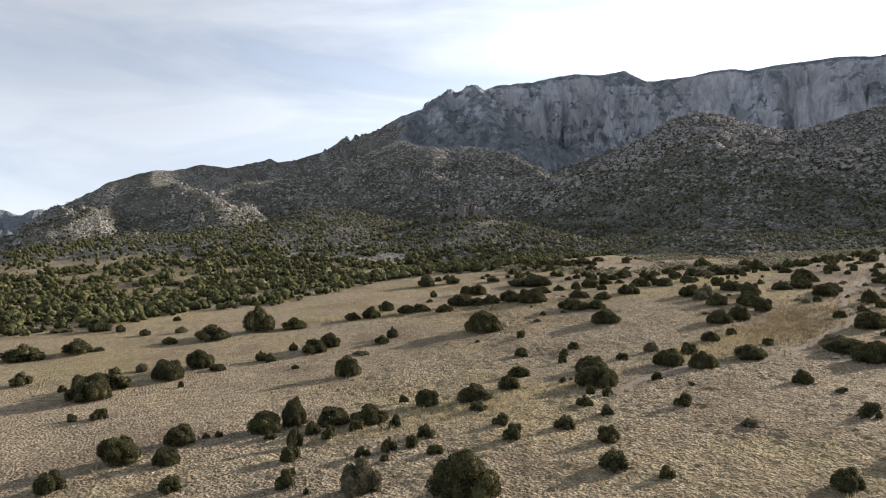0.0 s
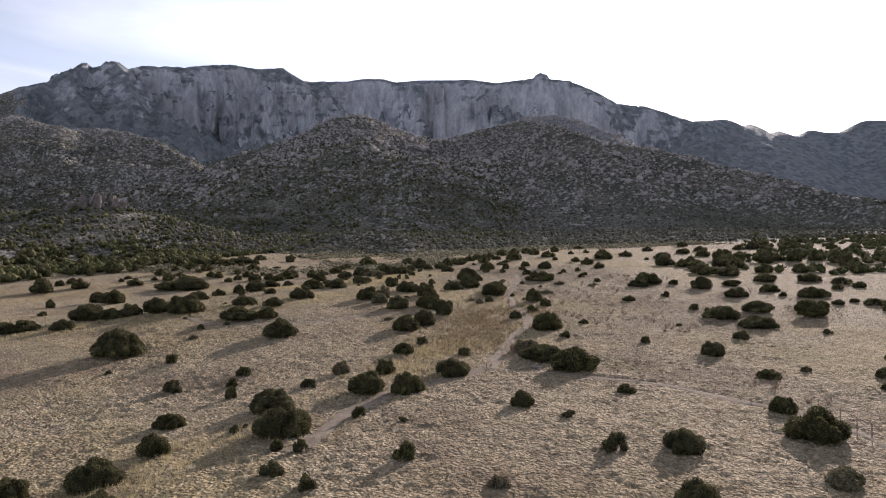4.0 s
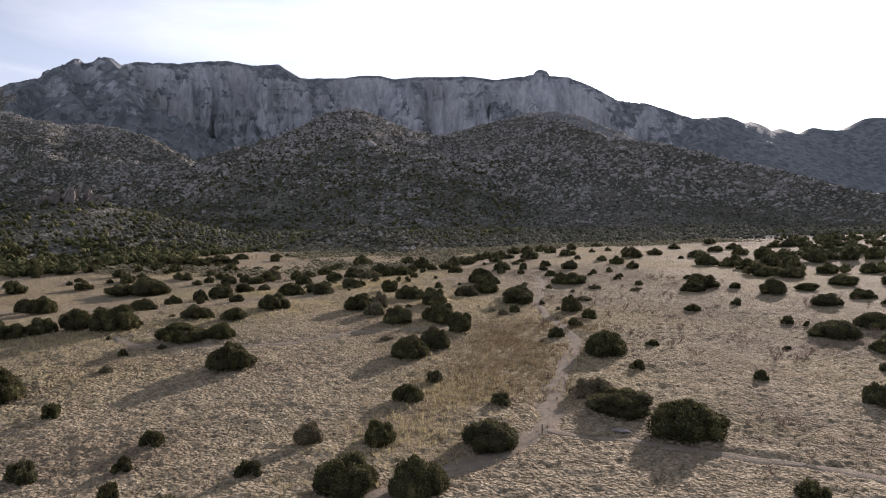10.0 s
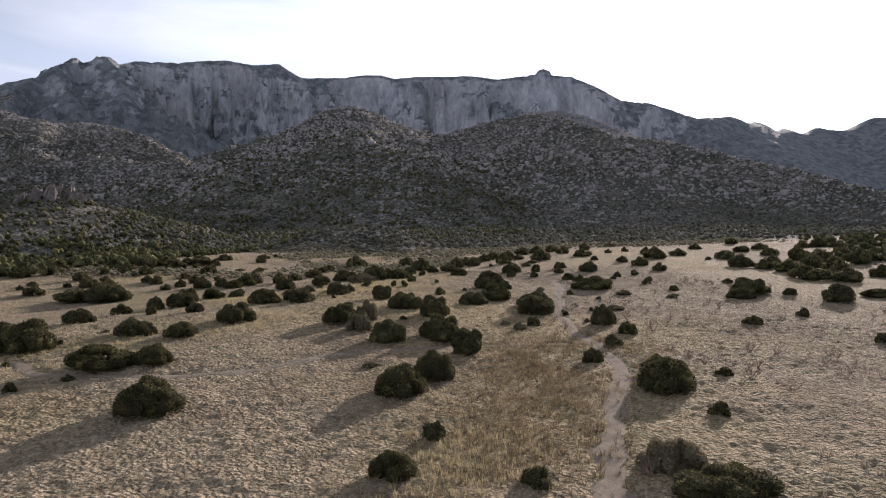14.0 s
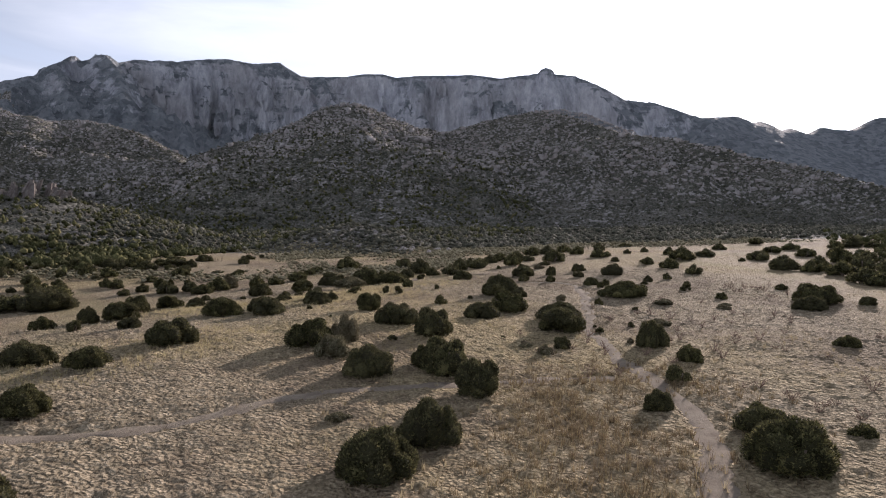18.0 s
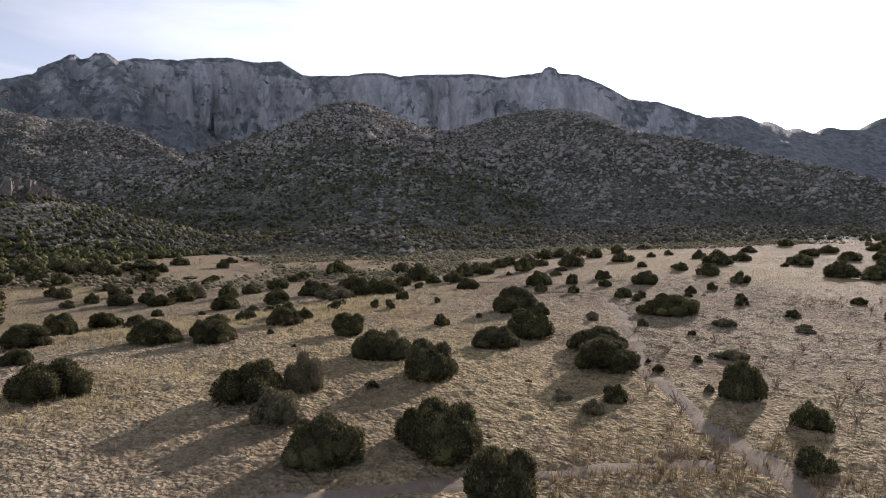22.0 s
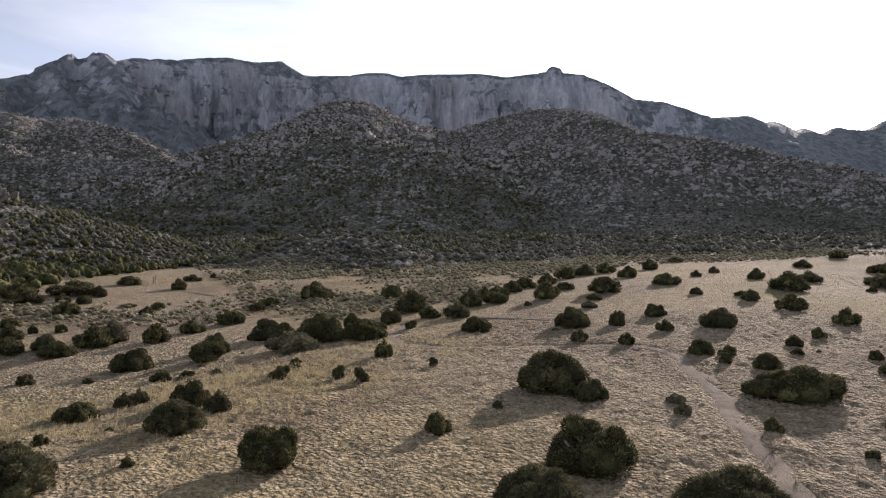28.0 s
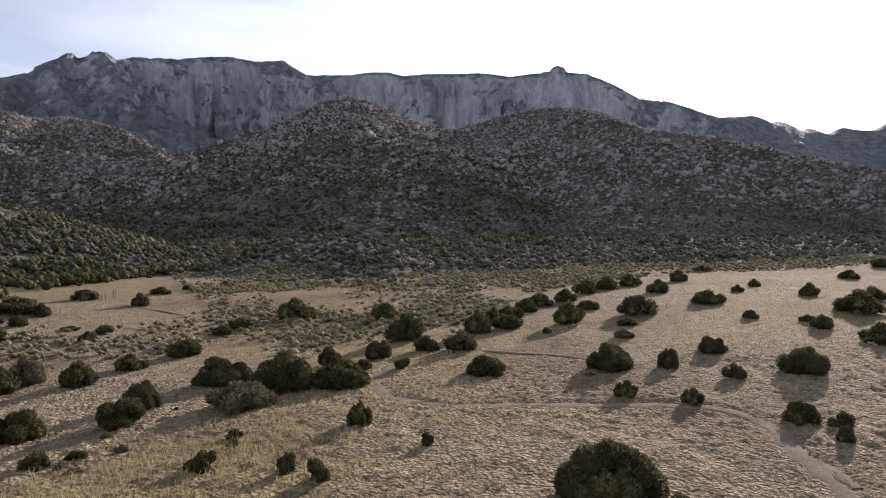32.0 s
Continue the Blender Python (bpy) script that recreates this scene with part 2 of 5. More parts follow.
g = Mat("juniper_bark", 0.95, 0.1)
g.colour(g.ramp(g.noise(14.0, 5, 0.7, (1, 1, 0.15)), (0.3, (0.075, 0.055, 0.042)), (0.7, (0.20, 0.16, 0.13)))).bump(g.noise(22.0, 4, 0.7, (1, 1, 0.12)), 0.03)
BARK = g.m

g = Mat("dead_twigs", 0.95, 0.1)
g.colour(g.ramp(g.island(), (0.0, (0.10, 0.065, 0.05)), (1.0, (0.24, 0.17, 0.13))))
TWIGS = g.m

g = Mat("granite_boulder", 0.95, 0.08)
stone = g.ramp(g.noise(0.35, 7, 0.65), (0.3, (0.155, 0.145, 0.138)), (0.55, (0.265, 0.25, 0.238)), (0.75, (0.38, 0.36, 0.345)))
g.colour(g.mix(g.maths("MULTIPLY", g.island(), 0.5), stone, (0.20, 0.165, 0.145))).bump(g.noise(0.8, 6, 0.7), 0.9)
GRANITE = g.m

# brown outcrop rock, with the shade on its slabs darkened into the colour
g = Mat("shaded_brown_rock", 0.95, 0.1)
g.colour(g.ramp(g.noise(0.6, 7, 0.7), (0.3, (0.07, 0.06, 0.055)), (0.7, (0.19, 0.165, 0.15)))).bump(g.noise(0.9, 6, 0.7), 0.8)
SLAB = g.m

g = Mat("brushy_hillside", 1.0, 0.03)
chance, middle = g.mosaic(0.5)
small, centre = g.mosaic(1.1)
soil = g.ramp(g.noise(0.10, 7, 0.7), (0.3, (0.100, 0.094, 0.080)), (0.6, (0.180, 0.168, 0.146)), (0.8, (0.26, 0.242, 0.212)))
brush = g.ramp(g.maths("ADD", g.maths("MULTIPLY", g.noise(0.9, 5, 0.75), 0.6), g.maths("MULTIPLY", small, 0.4)), (0.3, (0.034, 0.037, 0.030)), (0.75, (0.088, 0.088, 0.070)))
rock = g.ramp(g.maths("ADD", g.maths("MULTIPLY", g.noise(0.25, 7, 0.7), 0.7), g.maths("MULTIPLY", chance, 0.35)), (0.3, (0.13, 0.122, 0.116)), (0.6, (0.22, 0.207, 0.197)), (0.85, (0.32, 0.302, 0.288)))
stones = g.maths("ADD", g.maths("MULTIPLY", g.noise(0.012, 6, 0.65), 1.5), g.maths("MULTIPLY", g.slope(), -0.9))
side = g.mix(g.level(g.maths("ADD", g.maths("MULTIPLY", small, 0.6), g.maths("ADD", g.noise(0.03, 4, 0.6), g.maths("MULTIPLY", g.noise(0.35, 5, 0.7), 0.9))), 1.10, 1.26), soil, brush)
side = g.mix(g.level(g.maths("SUBTRACT", g.maths("ADD", chance, stones), 0.86), -0.10, 0.10), side, rock)
g.colour(side).bump(g.maths("ADD", g.maths("ADD", g.maths("MULTIPLY", middle, -0.5), g.maths("MULTIPLY", centre, -0.25)), g.maths("MULTIPLY", g.noise(0.06, 8, 0.7), 1.6)), 3.6)
HILLSIDE = g.m

g = Mat("hazy_granite_mountainside", 0.95, 0.1)
column = g.noise(0.020, 7, 0.66, (1.0, 1.0, 0.28))
flake = g.noise(0.075, 7, 0.70, (1.0, 1.0, 0.38))
face = g.maths("ADD", g.maths("MULTIPLY", column, 0.45), g.maths("MULTIPLY", flake, 0.55))
# rock kept blue-grey and low in contrast: distance haze painted into the colour
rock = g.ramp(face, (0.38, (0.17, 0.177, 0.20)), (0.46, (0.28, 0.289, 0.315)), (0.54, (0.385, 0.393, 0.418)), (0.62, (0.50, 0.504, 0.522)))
rock = g.mix(g.maths("MULTIPLY", g.level(g.noise(0.005, 4, 0.6), 0.42, 0.62), 0.35), rock, (0.37, 0.345, 0.33))
tuft, middle = g.mosaic(0.085)
# woods paled and blued beyond leaf colour, as haze over them would
hazy_wood = g.ramp(g.maths("ADD", g.maths("MULTIPLY", g.noise(0.12, 8, 0.75), 0.6), g.maths("MULTIPLY", tuft, 0.4)), (0.3, (0.105, 0.118, 0.130)), (0.7, (0.215, 0.230, 0.240)))
ledges = g.maths("ADD", g.maths("MULTIPLY", g.noise(0.014, 7, 0.68, (1.0, 1.0, 0.40)), 0.6), g.maths("ADD", g.maths("MULTIPLY", g.noise(0.055, 7, 0.74, (1.0, 1.0, 0.7)), 0.35), g.maths("MULTIPLY", g.maths("SUBTRACT", g.noise(0.022, 5, 0.62, (0.35, 0.35, 2.0)), 0.44), 0.45)))
rise = g.n.new("ShaderNodeSeparateXYZ")
g.l.new(g.coord, rise.inputs["Vector"])
talus = g.level(rise.outputs["Z"], 400.0, 250.0)
cling = g.maths("ADD", g.maths("ADD", g.slope(), g.maths("MULTIPLY", talus, 0.30)), g.maths("MULTIPLY", g.maths("SUBTRACT", ledges, 0.5), 2.3))
side = g.mix(g.level(cling, 0.43, 0.58), rock, hazy_wood)
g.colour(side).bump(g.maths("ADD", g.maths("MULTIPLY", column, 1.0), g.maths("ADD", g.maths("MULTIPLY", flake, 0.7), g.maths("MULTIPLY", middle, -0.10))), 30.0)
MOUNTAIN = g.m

# ---- the lie of the land ----
def grain(x, y, seed=0):
    """Smooth random heights from 0 to 1, one swell a metre."""
    ix, iy = np.floor(x).astype(np.int64), np.floor(y).astype(np.int64)
    fx, fy = x - ix, y - iy
    fx, fy = fx * fx * (3 - 2 * fx), fy * fy * (3 - 2 * fy)

    def corner(a, b):
        k = (a * 374761393 + b * 668265263 + seed * 974634777) & 0xFFFFFFFF
        k = ((k ^ (k >> 13)) * 1274126177) & 0xFFFFFFFF
        return ((k ^ (k >> 16)) & 0xFFFFFF) / 16777215.0

    return (corner(ix, iy) * (1 - fx) + corner(ix + 1, iy) * fx) * (1 - fy) + (corner(ix, iy + 1) * (1 - fx) + corner(ix + 1, iy + 1) * fx) * fy


def rough(x, y, size, octaves=4, seed=0, gain=0.5):
    """Fractal heights, about -0.5 to 0.5."""
    total, weight, amp = 0.0, 0.0, 1.0
    for k in range(octaves):
        total = total + amp * (grain(x / size, y / size, seed + k) - 0.5)
        weight, amp, size = weight + amp, amp * gain, size * 0.5
    return total / weight * 1.6


def fan(x, y):
    """The even slope of the plain, which rises towards the mountains."""
    return -3.3 + 0.0466 * x + 0.0523 * y


# low swells of the plain: heights on a net of 25 m, one row for each x from -40 m
SWELLS = [
    [-0.01, -0.1, -0.14, -0.04, -0.05, -0.05, -0.01, 0.01, 0.0, 0.0],
    [0.12, -0.23, -0.62, 0.01, -0.17, -0.36, -0.02, 0.15, 0.07, 0.01],
    [0.54, 0.57, -0.65, 0.68, 0.46, -0.77, 0.02, 0.6, 0.3, 0.06],
    [0.14, 0.66, -0.35, 0.16, 1.25, -0.42, -0.56, 0.33, 0.48, 0.16],
    [-0.45, -0.28, 0.25, -0.57, 0.49, 0.5, -0.61, -0.34, 0.29, 0.16],
    [-0.23, -0.34, 0.14, -0.16, -0.06, 0.15, -0.1, -0.47, -0.32, -0.12],
    [-0.04, -0.09, -0.03, 0.16, 0.23, 0.3, 0.48, -0.06, -0.26, -0.12],
    [-0.0, -0.0, -0.0, -0.11, -0.26, 0.4, 0.68, 0.16, -0.03, -0.02],
    [0.0, -0.0, -0.02, -0.22, -0.67, -0.55, -0.14, -0.02, -0.0, -0.0],
]


def plain(x, y):
    z = fan(x, y)
    for i, row in enumerate(SWELLS):
        for j, lift in enumerate(row):
            if abs(lift) > 0.04:
                z = z + lift * np.exp(-((x + 40 - 25 * i) ** 2 + (y - 30 - 25 * j) ** 2) / 968.0)
    return z


RIDGES = []


def ridge(brow, depth, flank, crags, *line):
    """A ridge along a line of crest points: it falls by `brow` a metre as far as `depth` metres out, then by `flank`."""
    RIDGES.append((brow, depth, flank, crags, line))


ridge(0.5, 100, 0.3, 0, (-2199, 2851, 232), (-1902, 2938, 231), (-1780, 2897, 221), (-1736, 2923, 237), (-1614, 2878, 203), (-1365, 2783, 153))
ridge(0.8, 90, 0.6, 35, (-594, 1134, 119), (-565, 1171, 147), (-516, 1215, 171), (-493, 1257, 177), (-462, 1322, 197), (-424, 1334, 193), (-397, 1395, 208), (-367, 1434, 221), (-355, 1457, 218), (-309, 1468, 229), (-268, 1527, 254), (-248, 1540, 266), (-222, 1554, 292), (-207, 1576, 282), (-180, 1590, 288), (-165, 1601, 309), (-153, 1613, 307), (-135, 1634, 339), (-99, 1647, 360), (-55, 1659, 377), (-23, 1670, 406))
ridge(1.7, 130, 0.32, 85, (-23, 1670, 406), (-1, 1680, 424), (10, 1690, 437), (21, 1700, 441), (31, 1700, 431), (46, 1699, 435), (58, 1699, 448), (78, 1708, 453), (92, 1713, 447), (102, 1717, 438), (140, 1775, 466), (229, 1785, 476), (342, 1798, 503), (410, 1804, 502), (480, 1818, 519), (534, 1803, 485), (557, 1821, 489), (633, 1785, 492), (742, 1732, 501), (770, 1719, 491), (934, 1635, 498), (1007, 1579, 486), (1057, 1545, 491), (1081, 1517, 491), (1088, 1511, 503), (1096, 1505, 507), (1105, 1499, 504), (1112, 1494, 490), (1130, 1493, 489), (1178, 1493, 493), (1254, 1456, 457), (1320, 1463, 440), (1396, 1433, 433), (1437, 1419, 422), (1534, 1389, 397))
ridge(0.7, 200, 0.55, 12, (1534, 1389, 397), (1703, 1423, 426), (1830, 1423, 419), (1966, 1406, 405), (2102, 1384, 424), (2282, 1278, 462), (2487, 1086, 472))
ridge(1.3, 50, 0.7, 20, (75, 1698, 449), (99, 1637, 406), (104, 1557, 342))
ridge(0.6, 50, 0.4, 20, (-175, 1570, 286), (-94, 1347, 247), (-32, 979, 173), (4, 930, 160), (32, 849, 125), (41, 759, 94))
ridge(0.7, 40, 0.4, 20, (-214, 977, 128), (-143, 939, 133), (-106, 914, 140), (-48, 899, 158), (-19, 900, 161))
ridge(0.6, 50, 0.42, 20, (12, 1000, 177), (56, 898, 159), (79, 836, 143), (102, 794, 118), (115, 731, 92))
ridge(0.6, 40, 0.36, 14, (-322, 666, 59), (-297, 689, 86), (-264, 691, 91), (-249, 686, 85), (-226, 663, 73), (-195, 610, 52))
ridge(0.55, 40, 0.36, 15, (-279, 856, 101), (-255, 894, 115), (-217, 925, 120), (-175, 944, 124))
ridge(0.7, 40, 0.42, 22, (138, 630, 88), (171, 663, 114), (200, 686, 134), (226, 688, 150), (236, 690, 156), (256, 688, 160), (277, 701, 160), (311, 719, 156), (351, 745, 155), (408, 772, 158), (426, 728, 163), (443, 693, 167), (470, 675, 170), (469, 626, 156), (473, 570, 137), (479, 539, 126))
ridge(0.7, 80, 0.6, 25, (654, 1033, 241), (724, 1046, 266), (789, 1048, 280), (815, 1015, 267), (826, 966, 242), (821, 903, 208))
ridge(0.7, 60, 0.5, 18, (479, 539, 126), (489, 508, 119), (496, 486, 111), (501, 466, 106), (501, 451, 99), (504, 424, 89), (505, 398, 81), (505, 372, 72), (505, 336, 61), (504, 299, 53), (495, 250, 46))
ridge(0.14, 40, 0.16, 3, (162, 282, 18), (189, 287, 19), (224, 284, 21), (265, 282, 23), (320, 284, 26), (393, 299, 29), (461, 298, 32))
ridge(0.35, 15, 0.28, 4, (91, 281, 18), (104, 292, 22), (112, 295, 24), (118, 288, 22), (118, 271, 19), (117, 253, 15))
ridge(0.3, 20, 0.25, 3, (-7, 420, 36), (5, 400, 39), (14, 385, 38), (20, 371, 35))
ridge(0.3, 30, 0.16, 5, (-92, 420, 37), (-82, 442, 45), (-63, 466, 45), (-48, 468, 41))


def land(x, y):
    """Height of the ground at x, y (arrays)."""
    base = plain(x, y)
    far = np.hypot(x - 25, y - 60)
    swell = base + np.clip((far - 150) / 200, 0, 1) * rough(x, y, 90, 4, 5) * 6.0
    z, drop = swell, np.full_like(x, 1e6)
    wide = rough(x, y, 130, 4, 11)
    fine = rough(x, y, 55, 4, 23)
    flute = rough(x, y, 75, 3, 31)
    bearing = np.arctan2(x - 25, y - 60)
    ribs = 0.25 - np.abs(rough(bearing * 1700, far / 9, 62, 4, 37)) + 0.6 * rough(bearing * 1700, far / 5, 17, 2, 38)
    gully = rough(x, y, 190, 4, 33, 0.6) * 1.5
    for brow, depth, flank, crags, line in RIDGES:
        blunt = 13 if depth > 90 else 8
        for (ax, ay, az), (bx, by, bz) in zip(line, line[1:]):
            lx, ly = bx - ax, by - ay
            s = np.clip(((x - ax) * lx + (y - ay) * ly) / (lx * lx + ly * ly), 0, 1)
            d = np.hypot(x - ax - s * lx, y - ay - s * ly)
            d = np.maximum(0, d + crags * np.maximum(0, flute + 0.15 + (gully + 0.85 * ribs + 0.05 if crags > 50 else 0)) * np.clip(d / 60, 0, 1))
            d = np.hypot(d, blunt) - blunt
            fall = brow * np.minimum(d, depth) + flank * np.maximum(d - depth, 0)
            top = az + s * (bz - az) - fall
            higher = top > z
            z = np.where(higher, top, z)
            drop = np.where(higher, fall, drop)
    calm = np.clip((55 - np.degrees(bearing)) / 9, 0.2, 1)
    bulk = np.clip((z - swell) / 25, 0, 1) * np.clip(drop / 45, 0.12, 1)
    size = np.where(far < 1100, np.clip((far - 150) / 600, 0.3, 1.0), np.clip((far - 200) / 900, 0.25, 1.6))
    z = z + bulk * size * np.where(far > 1100, calm, 1) * (-np.abs(wide) * np.where(far < 1100, 62, 34) + 8 + fine * 18)
    crag = np.clip((z - swell - 8) / 25, 0, 1) * np.clip((far - 330) / 80, 0, 1) * np.clip((np.where(bearing < -0.05, 1900, 1150) - far) / 60, 0, 1) * np.clip(far / 900, 1, 1.8)
    z = z + crag * (np.maximum(rough(x, y, 16, 3, 77, 0.7), -0.1) * 7.0 + np.abs(rough(x, y, 45, 2, 78)) * 6.0) * np.clip(drop / 25, 0.25, 1)
    steep = calm * np.clip((far - 1150) / 200, 0, 1) * np.clip(drop / 60, 0, 1) * np.clip((330 - drop) / 80, 0, 1) * (drop < 1e5)
    z = z + steep * (rough(x, y, 42, 4, 27, 0.65) * 48 - np.abs(rough(bearing * 1700, z / 2.2, 26, 3, 29)) * 22)
    return z


def near_land(x, y):
    return float(land(np.array([float(x)]), np.array([float(y)]))[0])


def ground_at(x, y):
    """Height of the plain with its hummocks, near the camera's way."""
    far = np.hypot(x - 25, y - 60)
    return land(x, y) + np.clip((170 - far) / 60, 0, 1) * (rough(x, y, 0.9, 2, 71) * 0.07 + rough(x, y, 5.0, 2, 73) * 0.22)


def under_mat(x, y):
    """1 where the thick mat of hummocky grass covers the ground along the way, fading to 0 at its rim."""
    u, v = 0.46 * x + 0.888 * y, 0.888 * x - 0.46 * y
    rim = np.minimum(np.minimum(u - 16, 186 - u), np.minimum(v + 46, 38 - v))
    return np.clip(rim / 7, 0, 1)


def bulk_mesh(name, verts, faces, material, smooth=False):
    """A large mesh from arrays: faces all of one size."""
    me = bpy.data.meshes.new(name)
    n, k = faces.shape
    me.vertices.add(len(verts))
    me.vertices.foreach_set("co", np.ascontiguousarray(verts, np.float32).ravel())
    me.loops.add(n * k)
    me.loops.foreach_set("vertex_index", np.ascontiguousarray(faces, np.int32).ravel())
    me.polygons.add(n)
    me.polygons.foreach_set("loop_start", np.arange(0, n * k, k, dtype=np.int32))
    if smooth:
        me.polygons.foreach_set("use_smooth", np.ones(n, bool))
    me.materials.append(material)
    me.update(calc_edges=True)
    return new(name, me)


# one sheet in rings round the middle of the walk, fine where the camera looks
view = np.radians(np.arange(-42, 72.01, 0.19))
rest = np.radians(np.arange(74, 317, 3.0))
heads = np.concatenate([view, rest])
rings = [0.03, 0.5, 1.0, 1.5, 2.0]
while rings[-1] < 4600:
    rings.append(rings[-1] * (1.021 if rings[-1] < 420 else 1.0075 if rings[-1] < 1480 else 1.0038 if rings[-1] < 1960 else 1.008 if rings[-1] < 2150 else 1.04))
rings = np.array(rings)


# where the grass gives way to brush at the foot of the hills
BRUSH_X, BRUSH_Y = [33, 66, 105, 125, 142, 167, 197, 232, 288, 361], [268, 272, 262, 254, 248, 236, 224, 218, 212, 204]


def sheet(name, first, last, material, scrub=False, heath=False):
    rr = rings[first:last + 1]
    hh, rad = np.meshgrid(heads, rr)
    x, y = 25 + rad * np.sin(hh), 60 + rad * np.cos(hh)
    z = ground_at(x.ravel(), y.ravel()) - 0.17 * np.clip(under_mat(x.ravel(), y.ravel()) * 3, 0, 1)
    verts = np.c_[x.ravel(), y.ravel(), z]
    n, rows = len(heads), len(rr)
    i, j = np.meshgrid(np.arange(n), np.arange(rows - 1))
    a, b = (j * n + i).ravel(), (j * n + (i + 1) % n).ravel()
    faces = np.c_[a, b, b + n, a + n]
    ob = bulk_mesh(name, verts, faces, material, smooth=True)
    if scrub:
        mid = verts[faces].mean(axis=1)
        past = mid[:, 1] - np.interp(mid[:, 0], BRUSH_X, BRUSH_Y) + 22 * rough(mid[:, 0], mid[:, 1], 30, 3, 64)
        ob.data.materials.append(HILLSIDE)
        ob.data.polygons.foreach_set("material_index", (past > -3).astype(np.int32))
    if heath:
        mid = verts[faces].mean(axis=1)
        side = np.degrees(np.arctan2(mid[:, 0] - 25, mid[:, 1] - 60)) + 3 * rough(mid[:, 0], mid[:, 1], 120, 3, 65)
        ob.data.materials.append(HILLSIDE)
        ob.data.polygons.foreach_set("material_index", ((side < -4.5) & (np.hypot(mid[:, 0], mid[:, 1]) < 2500)).astype(np.int32))
    return tagged(ob, kind="structure")


edge_hills, edge_mountain = int(np.searchsorted(rings, 300)), int(np.searchsorted(rings, 1120))
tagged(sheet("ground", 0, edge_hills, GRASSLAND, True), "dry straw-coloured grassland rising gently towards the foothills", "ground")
tagged(sheet("foothills", edge_hills, edge_mountain, HILLSIDE), "granite foothills dotted with boulders and dark brush", "hill")
mountain = tagged(sheet("mountain_range", edge_mountain, len(rings) - 1, MOUNTAIN, heath=True), "grey granite mountain wall with cliffs and a long crest, haze put into its colours", "mountain")

# ---- trails ----
def trail(width, *line):
    """A trodden path, a shallow ribbon with frayed edges, along points of the plain."""
    pts = np.array(line, float)
    steps = np.concatenate([[0], np.cumsum(np.hypot(*np.diff(pts, axis=0).T))])
    at = np.arange(0, steps[-1], 0.4)
    # smooth the corners
    px, py = np.interp(at, steps, pts[:, 0]), np.interp(at, steps, pts[:, 1])
    k = np.hanning(13) / np.hanning(13).sum()
    pad = lambda v: np.convolve(np.pad(v, 6, mode="edge"), k, mode="valid")
    px, py = pad(px), pad(py)
    tx, ty = np.gradient(px), np.gradient(py)
    ln = np.hypot(tx, ty) + 1e-9
    nx, ny = -ty / ln, tx / ln
    cols = np.linspace(-1, 1, 7)
    verts = []
    for c in cols:
        half = width * 0.6 * (1 + 1.2 * rough(px, py, 1.3, 3, 91 + int(c > 0)))
        x, y = px + nx * c * half, py + ny * c * half
        if abs(c) < 0.8:
            TRACK.append(np.c_[x, y])
        verts.append(np.c_[x, y, land(x, y) + rough(x, y, 5.0, 2, 73) * 0.22 + 0.06 - 0.07 * under_mat(x, y) - 0.06 * max(0.0, abs(c) - 0.6) / 0.4])
    n = len(px)
    i, j = np.meshgrid(np.arange(n - 1), np.arange(len(cols) - 1))
    a = (j * n + i).ravel()
    ob = bulk_mesh("trail", np.vstack(verts), np.c_[a, a + 1, a + n + 1, a + n], EARTH, smooth=True)
    return tagged(ob, "narrow trodden dirt trail winding through dry grass", "trail", "trails", "structure")


TRACK = []
trail(1.2, (12.7, 57.1), (14.6, 58.8), (17.7, 62.3), (20.3, 64.6), (23.8, 67.1), (28.4, 68.3), (32.9, 69.3), (36.5, 71.9), (38.9, 74.8), (42.8, 79.5), (44.5, 81.1), (49.5, 86.4), (51.5, 87.9), (53.1, 89.4), (55.5, 92.3), (61.4, 105.1))
trail(0.95, (59.6, 103.1), (61.4, 105.1), (62.8, 107.5), (64.6, 111.0), (65.4, 113.1), (67.5, 116.1), (69.8, 118.2), (73.2, 122.7), (74.3, 124.0), (76.9, 127.5), (80.1, 130.9), (82.0, 134.3), (84.0, 137.4), (85.6, 139.4))
trail(0.85, (35.3, 71.0), (36.4, 68.9), (38.6, 66.3), (40.9, 62.4), (42.9, 59.9), (44.4, 57.7), (44.6, 54.6), (45.4, 51.6), (46.6, 48.6), (46.7, 46.0), (45.8, 43.1), (44.3, 40.1), (43.4, 38.2), (42.5, 36.5), (41.0, 33.0))
trail(0.9, (14.8, 114.0), (15.9, 109.5), (19.4, 106.5), (24.6, 103.6), (27.6, 102.7), (29.7, 102.7), (32.0, 103.0), (34.5, 103.7), (36.8, 104.3), (39.3, 104.7), (43.3, 103.7), (47.0, 103.0), (53.2, 102.0), (57.5, 100.2))
trail(0.85, (82.0, 132.6), (82.8, 134.4), (83.4, 136.4), (84.6, 138.4), (86.4, 140.3), (86.4, 141.2), (86.3, 143.6), (81.9, 147.5), (77.5, 150.3), (72.7, 152.6), (71.0, 155.7), (70.4, 158.2), (71.4, 162.2), (73.9, 166.7), (76.9, 168.8))
trail(0.4, (83.8, 168.1), (85.4, 165.9), (88.2, 161.5), (89.1, 158.2))
trail(0.45, (54.3, 229.0), (59.2, 220.8), (64.2, 212.2), (69.5, 205.3))
TRACK = np.vstack(TRACK)
worn = set(map(tuple, np.floor(TRACK / 0.3).astype(int)))


def on_trail(x, y):
    return (math.floor(x / 0.3), math.floor(y / 0.3)) in worn


